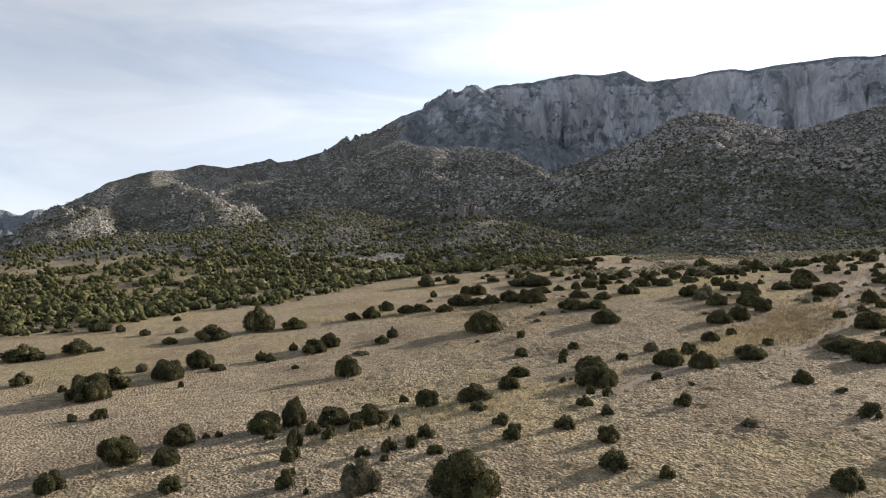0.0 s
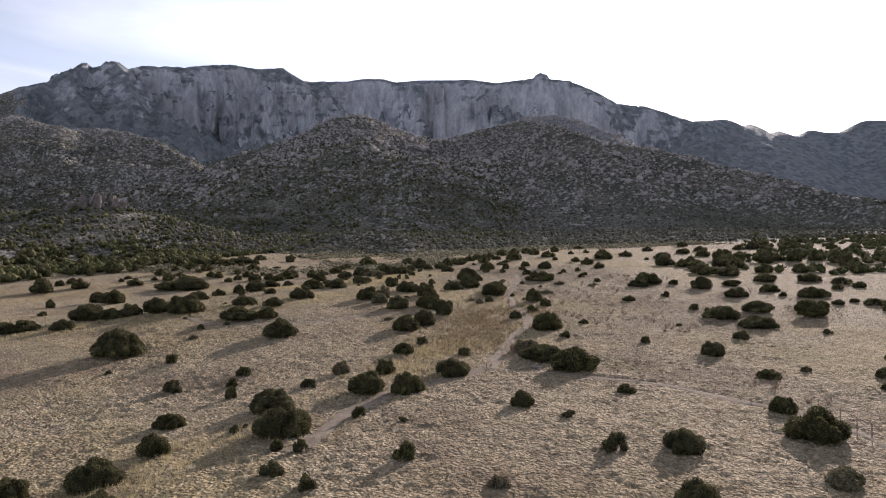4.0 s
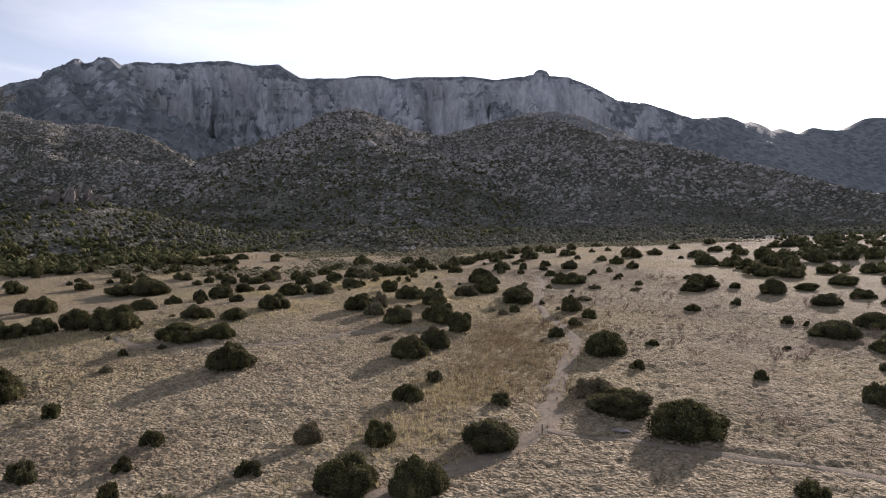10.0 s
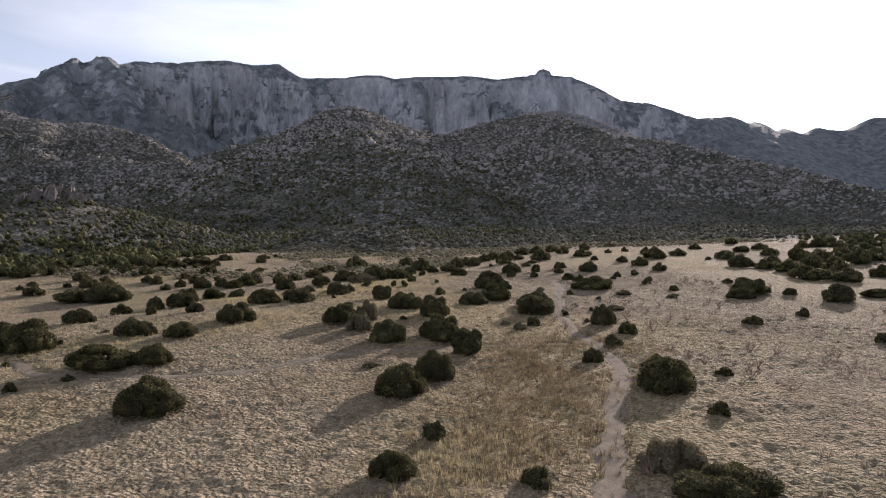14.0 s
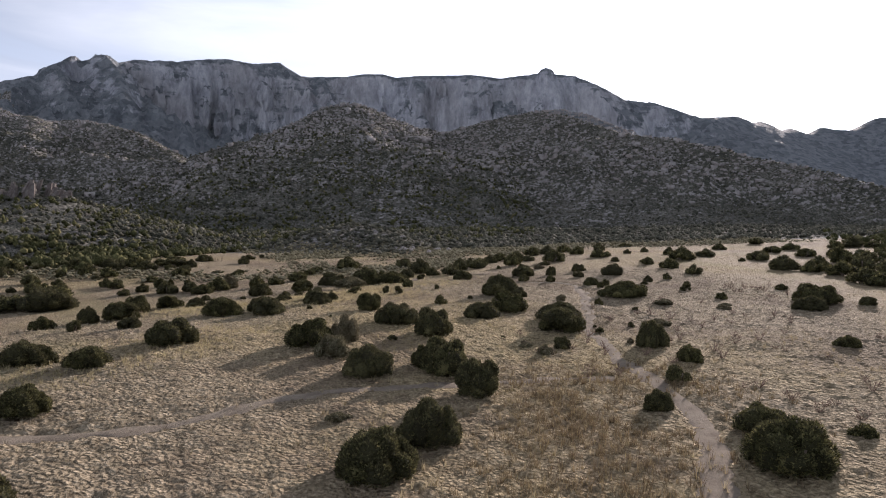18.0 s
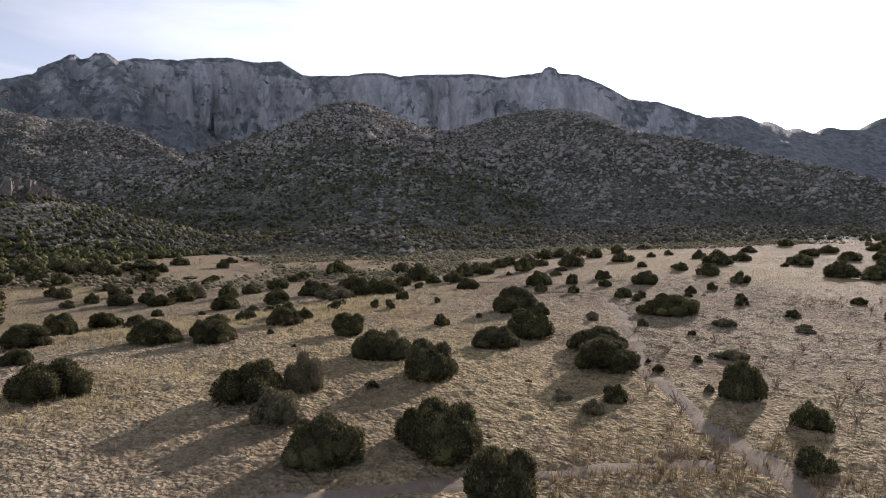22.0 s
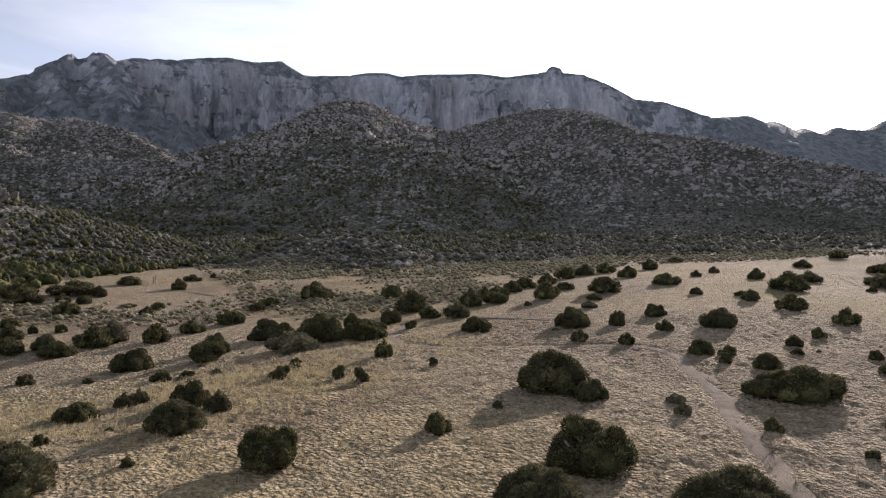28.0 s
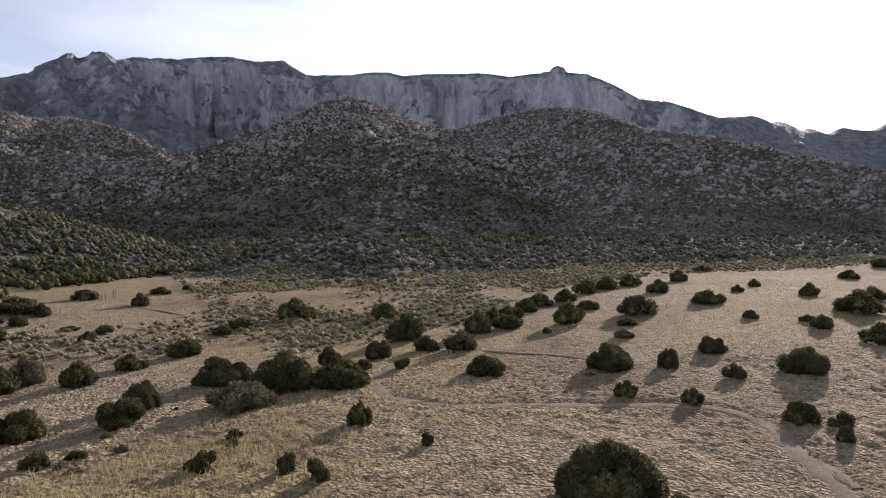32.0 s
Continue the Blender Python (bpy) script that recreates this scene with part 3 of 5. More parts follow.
# ---- juniper trees ----
def ball(level):
    bm = bmesh.new()
    bmesh.ops.create_icosphere(bm, subdivisions=level, radius=1)
    v = np.array([q.co[:] for q in bm.verts])
    f = np.array([[q.index for q in p.verts] for p in bm.faces])
    bm.free()
    return v, f


BALLS = {k: ball(k) for k in (1, 2, 3)}


def crown_mesh(name, rng, lobes, sprays, size, material, tall):
    """A crown one metre wide and one high: overlapping lobes, each set with many short sprays of scale leaves."""
    centres, radii = [], []
    for k in range(lobes):
        a, d = rng.uniform(0, 2 * math.pi), 0.38 * math.sqrt(rng.uniform(0, 1)) if k else 0.0
        roof = 0.80 * math.sqrt(max(0.02, 1 - (d / 0.47) ** 2)) * rng.uniform(0.75, 1.08)
        r = rng.uniform(0.11, 0.18)
        tallness = min(rng.uniform(0.18, 0.30) * tall, roof * 0.6)
        z = max(tallness * 0.75, roof - tallness)
        if k % 3 == 2:
            z = max(tallness * 0.7, z * rng.uniform(0.3, 0.7))
        centres.append((d * math.cos(a), d * math.sin(a), z))
        radii.append((r, r * rng.uniform(0.85, 1.15), tallness))
    centres, radii = np.array(centres), np.array(radii)
    verts, faces, start = [], [], 0
    bv, bf = BALLS[1]
    for c, r in zip(centres, radii):
        w = bv * (0.78 + 0.16 * rng.random((len(bv), 1))) * r + c
        w[:, 2] = np.maximum(w[:, 2], 0.04)
        verts.append(w)
        faces.append(bf + start)
        start += len(w)
    pick = rng.integers(0, lobes, sprays * 3)
    n = rng.normal(size=(sprays * 3, 3))
    n /= np.linalg.norm(n, axis=1, keepdims=True)
    p = centres[pick] + n * radii[pick] * rng.uniform(0.82, 1.02, (sprays * 3, 1))
    inside = np.zeros(len(p), bool)
    for k in range(lobes):
        q = (p - centres[k]) / (radii[k] * 0.86)
        inside |= ((q * q).sum(1) < 1) & (pick != k)
    keep = np.where(~inside & (p[:, 2] > 0.03))[0][:sprays]
    p, n = p[keep], n[keep]
    lean = n * 0.75 + np.array([0, 0, 0.65]) + rng.normal(size=n.shape) * 0.35
    lean /= np.linalg.norm(lean, axis=1, keepdims=True)
    side = np.cross(lean, rng.normal(size=n.shape))
    side /= np.linalg.norm(side, axis=1, keepdims=True) + 1e-9
    ln = size * rng.uniform(0.6, 1.9, (len(p), 1))
    wd = ln * rng.uniform(0.2, 0.38, (len(p), 1))
    m = len(p)
    verts.append(np.vstack([p - lean * ln * 0.3 - side * wd, p - lean * ln * 0.3 + side * wd, p + lean * ln]))
    k = np.arange(m) + start
    faces.append(np.c_[k, k + m, k + 2 * m])
    ob = bulk_mesh(name, np.vstack(verts), np.vstack(faces), material)
    me = ob.data
    bpy.data.objects.remove(ob)
    return me


def trunk_mesh(name, rng, stems):
    """Twisted stems that fork from one foot, for a tree one metre high."""
    verts, faces = [], []
    for s in range(stems):
        a = rng.uniform(0, 6.28)
        p, d, r = np.array([0.02 * math.cos(a), 0.02 * math.sin(a), -0.06]), np.array([0.35 * math.cos(a), 0.35 * math.sin(a), 1.0]), 0.045
        rings_here = []
        for k in range(6):
            ring = [len(verts) + q for q in range(6)]
            for q in range(6):
                t = q * math.pi / 3
                verts.append((p[0] + r * math.cos(t), p[1] + r * math.sin(t), p[2]))
            rings_here.append(ring)
            d = d + rng.normal(size=3) * 0.22
            d[2] = max(d[2], 0.5)
            p = p + d / np.linalg.norm(d) * 0.12
            r *= 0.80
        for lo, hi in zip(rings_here, rings_here[1:]):
            for q in range(6):
                faces.append((lo[q], lo[(q + 1) % 6], hi[(q + 1) % 6], hi[q]))
        faces.append(tuple(rings_here[-1]))
    me = bpy.data.meshes.new(name)
    me.from_pydata(verts, [], faces)
    me.materials.append(BARK)
    me.polygons.foreach_set("use_smooth", np.ones(len(me.polygons), bool))
    me.update()
    return me


rng = np.random.default_rng(4)
BIG = [(crown_mesh("crown", rng, int(rng.integers(28, 40)), 12500, 0.024, FOLIAGE, t), trunk_mesh("trunk", rng, 4)) for t in (1.0, 0.9, 1.1, 1.0, 0.85, 1.15, 1.0, 1.05)]
SMALL = [(crown_mesh("crown", rng, int(rng.integers(12, 18)), 3000, 0.043, FOLIAGE, t), trunk_mesh("trunk", rng, 3)) for t in (1.1, 0.95, 1.2, 1.0, 1.05)]
DISTANT = [(crown_mesh("crown", rng, int(rng.integers(16, 24)), 2200, 0.050, FOLIAGE, t), trunk_mesh("trunk", rng, 3)) for t in (1.0, 0.9, 1.1, 1.0, 0.95, 1.05)]
pick_rng = random.Random(12)
PLANTED = []


def juniper(x, y, wide, high):
    """A one-seed juniper of that width and height, with its foot on the plain."""
    s = min(1, max(0, (x * 52 + y * 115) / 15929))
    beyond = math.hypot(x - 52 * s, y - 115 * s) > 62
    kinds = SMALL if wide <= 1.7 else DISTANT if beyond else BIG
    crown, trunk = kinds[pick_rng.randrange(len(kinds))]
    z = float(ground_at(np.array([x]), np.array([y]))[0])
    tree = new("juniper_tree" if wide > 1.3 else "juniper_bush")
    tree.empty_display_size = 0.2
    tree.matrix_world = pose(x, y, z - 0.05, 0, 0, pick_rng.uniform(0, 360)) @ Matrix.Diagonal((wide * 1.06, wide * pick_rng.uniform(0.9, 1.1), high * 1.12, 1))
    if wide > 2.6:
        words = "broad rounded dark green juniper tree casting a long shadow"
    elif high > wide * 1.05:
        words = "upright dark green juniper growing in dry grass"
    elif wide > 1.3:
        words = "bushy dark green juniper standing in dry grass"
    else:
        words = "small round green juniper bush in dry grass"
    tagged(tree, words, "tree" if wide > 1.3 else "bush", "junipers on the plain")
    for name, me in (("trunk", trunk), ("crown", crown)):
        child = new(name, me)
        child.parent = tree
    PLANTED.append((x, y, wide))
    return tree


juniper(31.1, 70.2, 3.2, 1.7)
juniper(26.3, 73.8, 2.2, 1.5)
juniper(25.0, 66.2, 2.6, 2.0)
juniper(22.4, 68.2, 3.3, 1.9)
juniper(36.1, 76.5, 1.5, 1.0)
juniper(31.2, 80.6, 2.1, 1.4)
juniper(19.0, 73.3, 1.4, 1.0)
juniper(41.6, 71.2, 4.1, 1.9)
juniper(30.1, 57.8, 1.9, 1.4)
juniper(41.5, 65.7, 4.2, 2.2)
juniper(19.2, 62.1, 1.0, 1.0)
juniper(21.3, 59.2, 0.8, 0.5)
juniper(35.4, 84.5, 1.3, 1.2)
juniper(14.6, 68.0, 3.1, 1.9)
juniper(39.5, 57.1, 1.5, 0.9)
juniper(30.8, 53.2, 1.1, 0.6)
juniper(12.7, 73.6, 1.1, 1.2)
juniper(13.6, 77.6, 1.2, 1.0)
juniper(15.3, 80.9, 1.4, 1.2)
juniper(13.7, 61.4, 3.4, 2.3)
juniper(11.9, 64.4, 0.6, 0.4)
juniper(11.1, 63.8, 0.8, 0.7)
juniper(13.6, 57.2, 1.0, 0.9)
juniper(12.4, 58.2, 0.8, 0.9)
juniper(18.1, 51.8, 1.4, 1.2)
juniper(7.4, 67.9, 2.1, 1.2)
juniper(9.0, 79.4, 1.7, 1.3)
juniper(28.9, 46.8, 1.6, 1.4)
juniper(37.3, 92.7, 3.7, 2.2)
juniper(51.7, 80.1, 1.4, 0.9)
juniper(11.0, 53.7, 1.3, 1.0)
juniper(32.2, 44.8, 2.3, 1.5)
juniper(5.9, 61.7, 1.9, 1.5)
juniper(12.1, 50.9, 1.2, 1.0)
juniper(56.7, 72.5, 1.2, 0.9)
juniper(45.7, 48.1, 1.8, 1.3)
juniper(22.5, 96.1, 4.2, 2.3)
juniper(40.9, 95.3, 3.0, 2.3)
juniper(53.1, 85.4, 3.8, 2.3)
juniper(42.0, 43.3, 4.0, 2.1)
juniper(10.1, 89.7, 1.4, 1.1)
juniper(53.9, 55.3, 1.8, 1.0)
juniper(57.7, 64.3, 2.4, 1.7)
juniper(2.5, 58.2, 2.7, 1.7)
juniper(8.4, 47.9, 1.5, 1.1)
juniper(2.8, 54.6, 1.6, 0.9)
juniper(4.4, 89.1, 0.8, 0.5)
juniper(10.6, 44.3, 1.5, 1.3)
juniper(56.4, 89.3, 2.7, 1.6)
juniper(4.2, 49.9, 1.3, 1.0)
juniper(59.6, 55.7, 1.0, 0.6)
juniper(-1.4, 58.2, 2.0, 1.8)
juniper(59.4, 86.2, 1.2, 0.8)
juniper(54.3, 94.2, 1.8, 1.3)
juniper(-3.5, 60.1, 0.9, 0.9)
juniper(46.8, 100.8, 2.8, 2.6)
juniper(4.7, 45.7, 1.5, 1.2)
juniper(5.5, 96.5, 4.8, 3.2)
juniper(20.4, 34.8, 1.8, 1.3)
juniper(9.6, 39.1, 1.7, 1.3)
juniper(12.1, 37.3, 0.9, 0.8)
juniper(18.4, 105.7, 0.9, 0.6)
juniper(15.1, 104.8, 1.0, 0.8)
juniper(-1.2, 48.4, 1.4, 1.1)
juniper(24.1, 107.5, 3.0, 1.7)
juniper(68.0, 69.1, 2.1, 1.1)
juniper(-3.6, 51.4, 1.0, 1.1)
juniper(42.5, 106.8, 3.1, 2.2)
juniper(68.3, 78.6, 0.9, 0.5)
juniper(-5.9, 53.7, 3.1, 1.7)
juniper(20.6, 108.3, 4.8, 2.0)
juniper(47.3, 105.8, 3.4, 2.7)
juniper(-2.1, 46.3, 1.0, 1.0)
juniper(-0.6, 44.3, 1.3, 0.8)
juniper(-10.5, 74.7, 2.7, 2.5)
juniper(-6.5, 51.5, 1.4, 1.0)
juniper(59.8, 98.1, 1.7, 1.2)
juniper(47.2, 107.5, 2.5, 2.0)
juniper(-3.6, 45.6, 1.0, 1.1)
juniper(-8.7, 54.3, 2.7, 1.7)
juniper(-3.7, 43.5, 0.7, 0.6)
juniper(-8.2, 49.7, 1.2, 1.2)
juniper(-5.3, 44.9, 1.0, 0.9)
juniper(-9.8, 51.5, 1.3, 1.2)
juniper(1.2, 36.4, 3.6, 2.7)
juniper(-11.9, 55.2, 2.1, 2.6)
juniper(-8.3, 93.5, 2.0, 1.3)
juniper(14.3, 112.4, 0.7, 0.5)
juniper(75.0, 74.0, 2.0, 1.1)
juniper(-7.2, 96.6, 1.6, 1.7)
juniper(-10.5, 48.7, 1.1, 1.6)
juniper(76.2, 73.3, 4.5, 1.7)
juniper(27.0, 116.5, 2.8, 1.6)
juniper(-13.9, 53.6, 2.6, 1.9)
juniper(-12.9, 51.3, 1.1, 0.8)
juniper(64.8, 101.5, 1.9, 1.5)
juniper(-10.1, 45.5, 1.3, 1.3)
juniper(41.6, 116.1, 3.8, 2.3)
juniper(-17.4, 80.7, 0.9, 0.6)
juniper(59.2, 108.9, 1.4, 1.2)
juniper(77.7, 79.9, 4.6, 2.0)
juniper(-7.8, 39.1, 0.4, 0.5)
juniper(-9.1, 40.4, 1.4, 1.3)
juniper(48.1, 115.9, 0.9, 0.5)
juniper(24.5, 119.1, 1.7, 1.4)
juniper(79.7, 66.6, 1.2, 0.7)
juniper(17.7, 118.4, 0.7, 0.6)
juniper(15.1, 117.6, 4.9, 3.0)
juniper(23.5, 119.5, 3.3, 1.9)
juniper(-17.3, 53.1, 0.7, 0.6)
juniper(-15.3, 93.0, 2.8, 2.1)
juniper(-16.9, 89.6, 3.2, 1.9)
juniper(32.6, 120.9, 4.1, 2.2)
juniper(66.0, 106.3, 2.4, 2.5)
juniper(-18.2, 52.8, 0.6, 0.6)
juniper(57.0, 113.7, 0.5, 0.3)
juniper(52.1, 116.8, 3.7, 2.6)
juniper(80.4, 84.7, 0.8, 0.8)
juniper(-19.7, 51.7, 2.4, 1.6)
juniper(80.5, 86.9, 1.6, 1.1)
juniper(-18.7, 46.5, 2.0, 1.3)
juniper(11.6, 121.0, 3.8, 2.5)
juniper(0.2, 115.5, 3.0, 1.6)
juniper(-20.0, 91.6, 1.2, 1.2)
juniper(-16.4, 41.2, 1.5, 1.1)
juniper(-23.0, 86.6, 1.6, 1.4)
juniper(63.4, 114.5, 3.9, 2.6)
juniper(8.4, 121.6, 3.3, 2.0)
juniper(66.4, 112.9, 0.8, 0.6)
juniper(51.4, 122.4, 3.8, 2.2)
juniper(5.7, 121.4, 3.8, 1.7)
juniper(-22.5, 47.6, 2.9, 2.3)
juniper(86.2, 80.8, 4.2, 1.8)
juniper(79.3, 99.1, 1.9, 1.1)
juniper(-26.8, 81.7, 1.9, 0.9)
juniper(-28.1, 73.7, 0.7, 0.8)
juniper(89.0, 74.7, 4.7, 2.7)
juniper(-3.9, 118.6, 3.5, 1.7)
juniper(3.0, 122.8, 4.7, 2.8)
juniper(70.6, 113.6, 0.8, 0.7)
juniper(47.1, 127.8, 0.4, 0.3)
juniper(-6.5, 118.5, 2.9, 1.9)
juniper(-24.3, 42.5, 2.0, 1.5)
juniper(60.5, 122.9, 3.3, 1.8)
juniper(-29.7, 83.4, 3.6, 2.5)
juniper(-30.5, 60.8, 1.6, 1.2)
juniper(30.4, 131.7, 1.9, 1.2)
juniper(-31.2, 77.9, 3.8, 2.6)
juniper(67.2, 119.5, 4.2, 1.8)
juniper(-12.2, 116.5, 3.1, 2.4)
juniper(-32.8, 60.7, 1.0, 0.8)
juniper(26.2, 133.9, 1.5, 1.2)
juniper(-15.2, 115.6, 2.9, 1.5)
juniper(87.4, 99.1, 1.5, 1.2)
juniper(42.7, 133.1, 3.6, 1.9)
juniper(19.3, 133.9, 3.2, 1.8)
juniper(52.3, 131.2, 2.7, 2.2)
juniper(-35.3, 73.8, 3.6, 2.5)
juniper(65.1, 125.4, 3.9, 2.6)
juniper(-35.7, 69.6, 4.9, 3.0)
juniper(46.9, 133.6, 0.7, 0.6)
juniper(38.8, 135.7, 3.8, 2.0)
juniper(42.3, 136.2, 2.0, 1.5)
juniper(-24.0, 110.4, 3.8, 2.1)
juniper(-10.5, 125.7, 2.9, 2.0)
juniper(77.6, 120.4, 0.8, 0.6)
juniper(61.0, 132.2, 1.4, 1.2)
juniper(96.5, 92.6, 3.9, 1.8)
juniper(-40.4, 72.9, 1.1, 0.9)
juniper(43.4, 139.3, 0.8, 0.7)
juniper(23.5, 140.3, 2.4, 1.4)
juniper(-29.5, 109.5, 5.0, 4.4)
juniper(49.3, 138.9, 3.0, 1.8)
juniper(27.4, 142.0, 1.9, 1.9)
juniper(76.7, 124.9, 1.0, 0.9)
juniper(46.4, 140.3, 0.5, 0.3)
juniper(30.3, 142.4, 3.8, 2.2)
juniper(-34.8, 103.1, 5.1, 2.5)
juniper(66.0, 134.5, 0.7, 0.6)
juniper(52.0, 141.8, 1.6, 1.3)
juniper(93.4, 111.6, 3.7, 1.7)
juniper(72.0, 133.6, 2.2, 1.4)
juniper(44.8, 145.0, 2.3, 1.3)
juniper(50.8, 143.8, 2.3, 1.7)
juniper(-40.5, 101.5, 2.5, 1.2)
juniper(106.0, 85.7, 4.5, 2.0)
juniper(-47.3, 77.1, 2.3, 1.7)
juniper(71.3, 136.6, 4.5, 2.7)
juniper(100.9, 103.7, 3.6, 2.4)
juniper(47.4, 146.6, 1.4, 1.0)
juniper(48.2, 146.9, 1.2, 1.0)
juniper(83.8, 128.0, 4.5, 2.2)
juniper(82.7, 129.3, 3.3, 1.9)
juniper(106.1, 93.9, 3.4, 1.5)
juniper(61.5, 144.5, 1.2, 1.2)
juniper(98.1, 114.2, 5.0, 2.5)
juniper(32.4, 151.3, 3.3, 2.3)
juniper(38.7, 150.8, 2.1, 1.4)
juniper(100.9, 110.1, 1.8, 1.2)
juniper(92.8, 122.1, 1.4, 1.0)
juniper(60.6, 146.1, 1.1, 1.2)
juniper(7.3, 149.6, 3.9, 2.8)
juniper(-48.5, 96.8, 1.4, 0.8)
juniper(57.3, 148.6, 1.6, 1.1)
juniper(36.0, 153.4, 3.1, 1.9)
juniper(-50.8, 95.5, 4.4, 2.3)
juniper(68.0, 146.5, 0.8, 0.8)
juniper(109.2, 103.9, 3.6, 1.4)
juniper(88.6, 134.3, 1.8, 1.3)
juniper(50.1, 154.7, 1.5, 1.0)
juniper(94.4, 129.1, 1.4, 1.2)
juniper(-47.7, 110.0, 1.8, 1.2)
juniper(52.0, 154.9, 1.2, 0.7)
juniper(87.2, 136.6, 1.1, 1.0)
juniper(59.6, 153.0, 0.9, 0.7)
juniper(5.2, 155.0, 3.0, 2.2)
juniper(-56.4, 92.3, 4.7, 2.4)
juniper(66.2, 151.6, 1.4, 1.6)
juniper(45.5, 158.1, 0.9, 0.6)
juniper(89.0, 138.0, 1.4, 1.1)
juniper(88.4, 140.1, 2.1, 1.3)
juniper(41.4, 161.1, 1.5, 1.0)
juniper(98.0, 132.0, 1.3, 0.9)
juniper(105.8, 123.8, 1.7, 0.9)
juniper(85.3, 145.0, 1.4, 1.1)
juniper(48.7, 161.9, 3.4, 2.1)
juniper(54.3, 160.9, 3.1, 2.1)
juniper(83.3, 148.6, 1.5, 1.2)
juniper(-54.0, 114.9, 1.9, 1.3)
juniper(96.9, 138.0, 1.5, 1.1)
juniper(120.2, 104.7, 4.6, 2.1)
juniper(-48.9, 126.4, 1.6, 1.0)
juniper(23.0, 168.1, 6.6, 3.3)
juniper(101.7, 139.1, 1.3, 1.1)
juniper(55.9, 166.2, 2.8, 2.2)
juniper(-58.3, 117.2, 3.9, 1.9)
juniper(93.0, 148.4, 1.7, 1.2)
juniper(19.1, 170.1, 5.9, 2.3)
juniper(65.1, 164.6, 4.6, 3.1)
juniper(69.1, 163.4, 4.5, 2.1)
juniper(98.3, 146.6, 3.5, 2.1)
juniper(79.5, 160.2, 3.1, 1.8)
juniper(87.9, 155.6, 3.9, 2.3)
juniper(91.6, 153.2, 1.8, 1.8)
juniper(-57.2, 127.2, 1.9, 1.4)
juniper(61.8, 170.2, 4.5, 2.4)
juniper(43.1, 175.0, 3.3, 1.6)
juniper(75.2, 165.8, 1.6, 1.1)
juniper(72.6, 167.8, 1.4, 1.1)
juniper(110.4, 142.0, 2.4, 1.8)
juniper(32.5, 178.9, 1.8, 1.2)
juniper(98.3, 155.0, 2.6, 1.5)
juniper(51.8, 177.3, 3.0, 2.1)
juniper(71.0, 171.6, 2.2, 1.9)
juniper(46.0, 178.7, 3.5, 2.3)
juniper(23.6, 180.0, 4.5, 2.3)
juniper(13.1, 180.1, 3.9, 1.9)
juniper(75.5, 171.9, 2.5, 1.8)
juniper(35.3, 182.0, 2.2, 1.5)
juniper(83.0, 170.2, 3.3, 2.0)
juniper(80.4, 172.1, 2.5, 1.5)
juniper(2.4, 180.5, 3.4, 2.5)
juniper(55.9, 182.2, 2.8, 1.6)
juniper(113.7, 150.3, 3.3, 2.0)
juniper(38.4, 186.6, 2.6, 1.6)
juniper(93.6, 171.5, 1.0, 0.7)
juniper(60.9, 186.1, 3.0, 2.1)
juniper(42.9, 189.5, 1.4, 1.1)
juniper(40.2, 189.8, 1.1, 1.2)
juniper(132.7, 132.6, 4.9, 2.6)
juniper(81.3, 178.9, 3.9, 2.9)
juniper(115.3, 156.8, 2.2, 1.5)
juniper(88.7, 177.0, 2.9, 2.6)
juniper(102.1, 169.1, 2.0, 0.9)
juniper(133.2, 137.9, 3.6, 2.3)
juniper(131.2, 141.6, 4.9, 2.7)
juniper(92.5, 177.3, 3.0, 1.8)
juniper(98.7, 174.3, 3.3, 2.6)
juniper(117.6, 159.8, 1.7, 0.8)
juniper(114.4, 164.0, 1.7, 1.1)
juniper(93.4, 181.2, 2.3, 2.1)
juniper(107.4, 173.2, 4.2, 2.6)
juniper(52.5, 198.3, 2.1, 1.3)
juniper(96.7, 182.8, 2.9, 1.8)
juniper(66.2, 196.3, 2.0, 1.5)
juniper(128.6, 161.2, 4.9, 2.9)
juniper(100.4, 185.2, 2.8, 1.8)
juniper(68.8, 200.0, 2.7, 1.5)
juniper(85.6, 195.1, 3.6, 2.5)
juniper(119.7, 174.3, 4.0, 1.9)
juniper(104.7, 188.3, 3.2, 2.1)
juniper(76.5, 203.1, 5.2, 3.2)
juniper(140.8, 157.5, 1.5, 0.9)
juniper(109.8, 189.6, 3.1, 1.9)
juniper(47.2, 216.3, 2.4, 1.8)
juniper(37.0, 217.4, 4.9, 2.4)
juniper(148.5, 159.7, 3.9, 2.3)
juniper(43.8, 218.7, 6.8, 2.5)
juniper(44.8, 219.7, 1.8, 1.4)
juniper(124.5, 187.4, 3.2, 2.2)
juniper(143.9, 168.9, 3.9, 2.0)
juniper(139.0, 174.3, 2.6, 2.0)
juniper(133.8, 181.6, 1.8, 1.2)
juniper(117.5, 195.0, 3.7, 2.3)
juniper(59.1, 222.9, 2.7, 2.1)
juniper(166.6, 148.7, 4.4, 2.8)
juniper(123.6, 197.1, 3.8, 2.2)
juniper(129.5, 198.6, 3.6, 2.1)
juniper(52.2, 231.3, 3.9, 1.9)
juniper(144.2, 187.1, 1.9, 1.4)
juniper(63.2, 236.6, 3.7, 1.4)
juniper(141.6, 200.0, 3.5, 2.1)
juniper(67.7, 241.7, 1.2, 1.1)
juniper(75.2, 247.7, 1.9, 1.0)
juniper(174.4, 190.9, 3.6, 1.9)
juniper(211.8, 178.5, 6.0, 2.9)
juniper(202.3, 201.8, 4.8, 2.3)
juniper(-4.2, 176.7, 4.4, 3.6)
juniper(-5.8, 204.7, 4.4, 3.6)
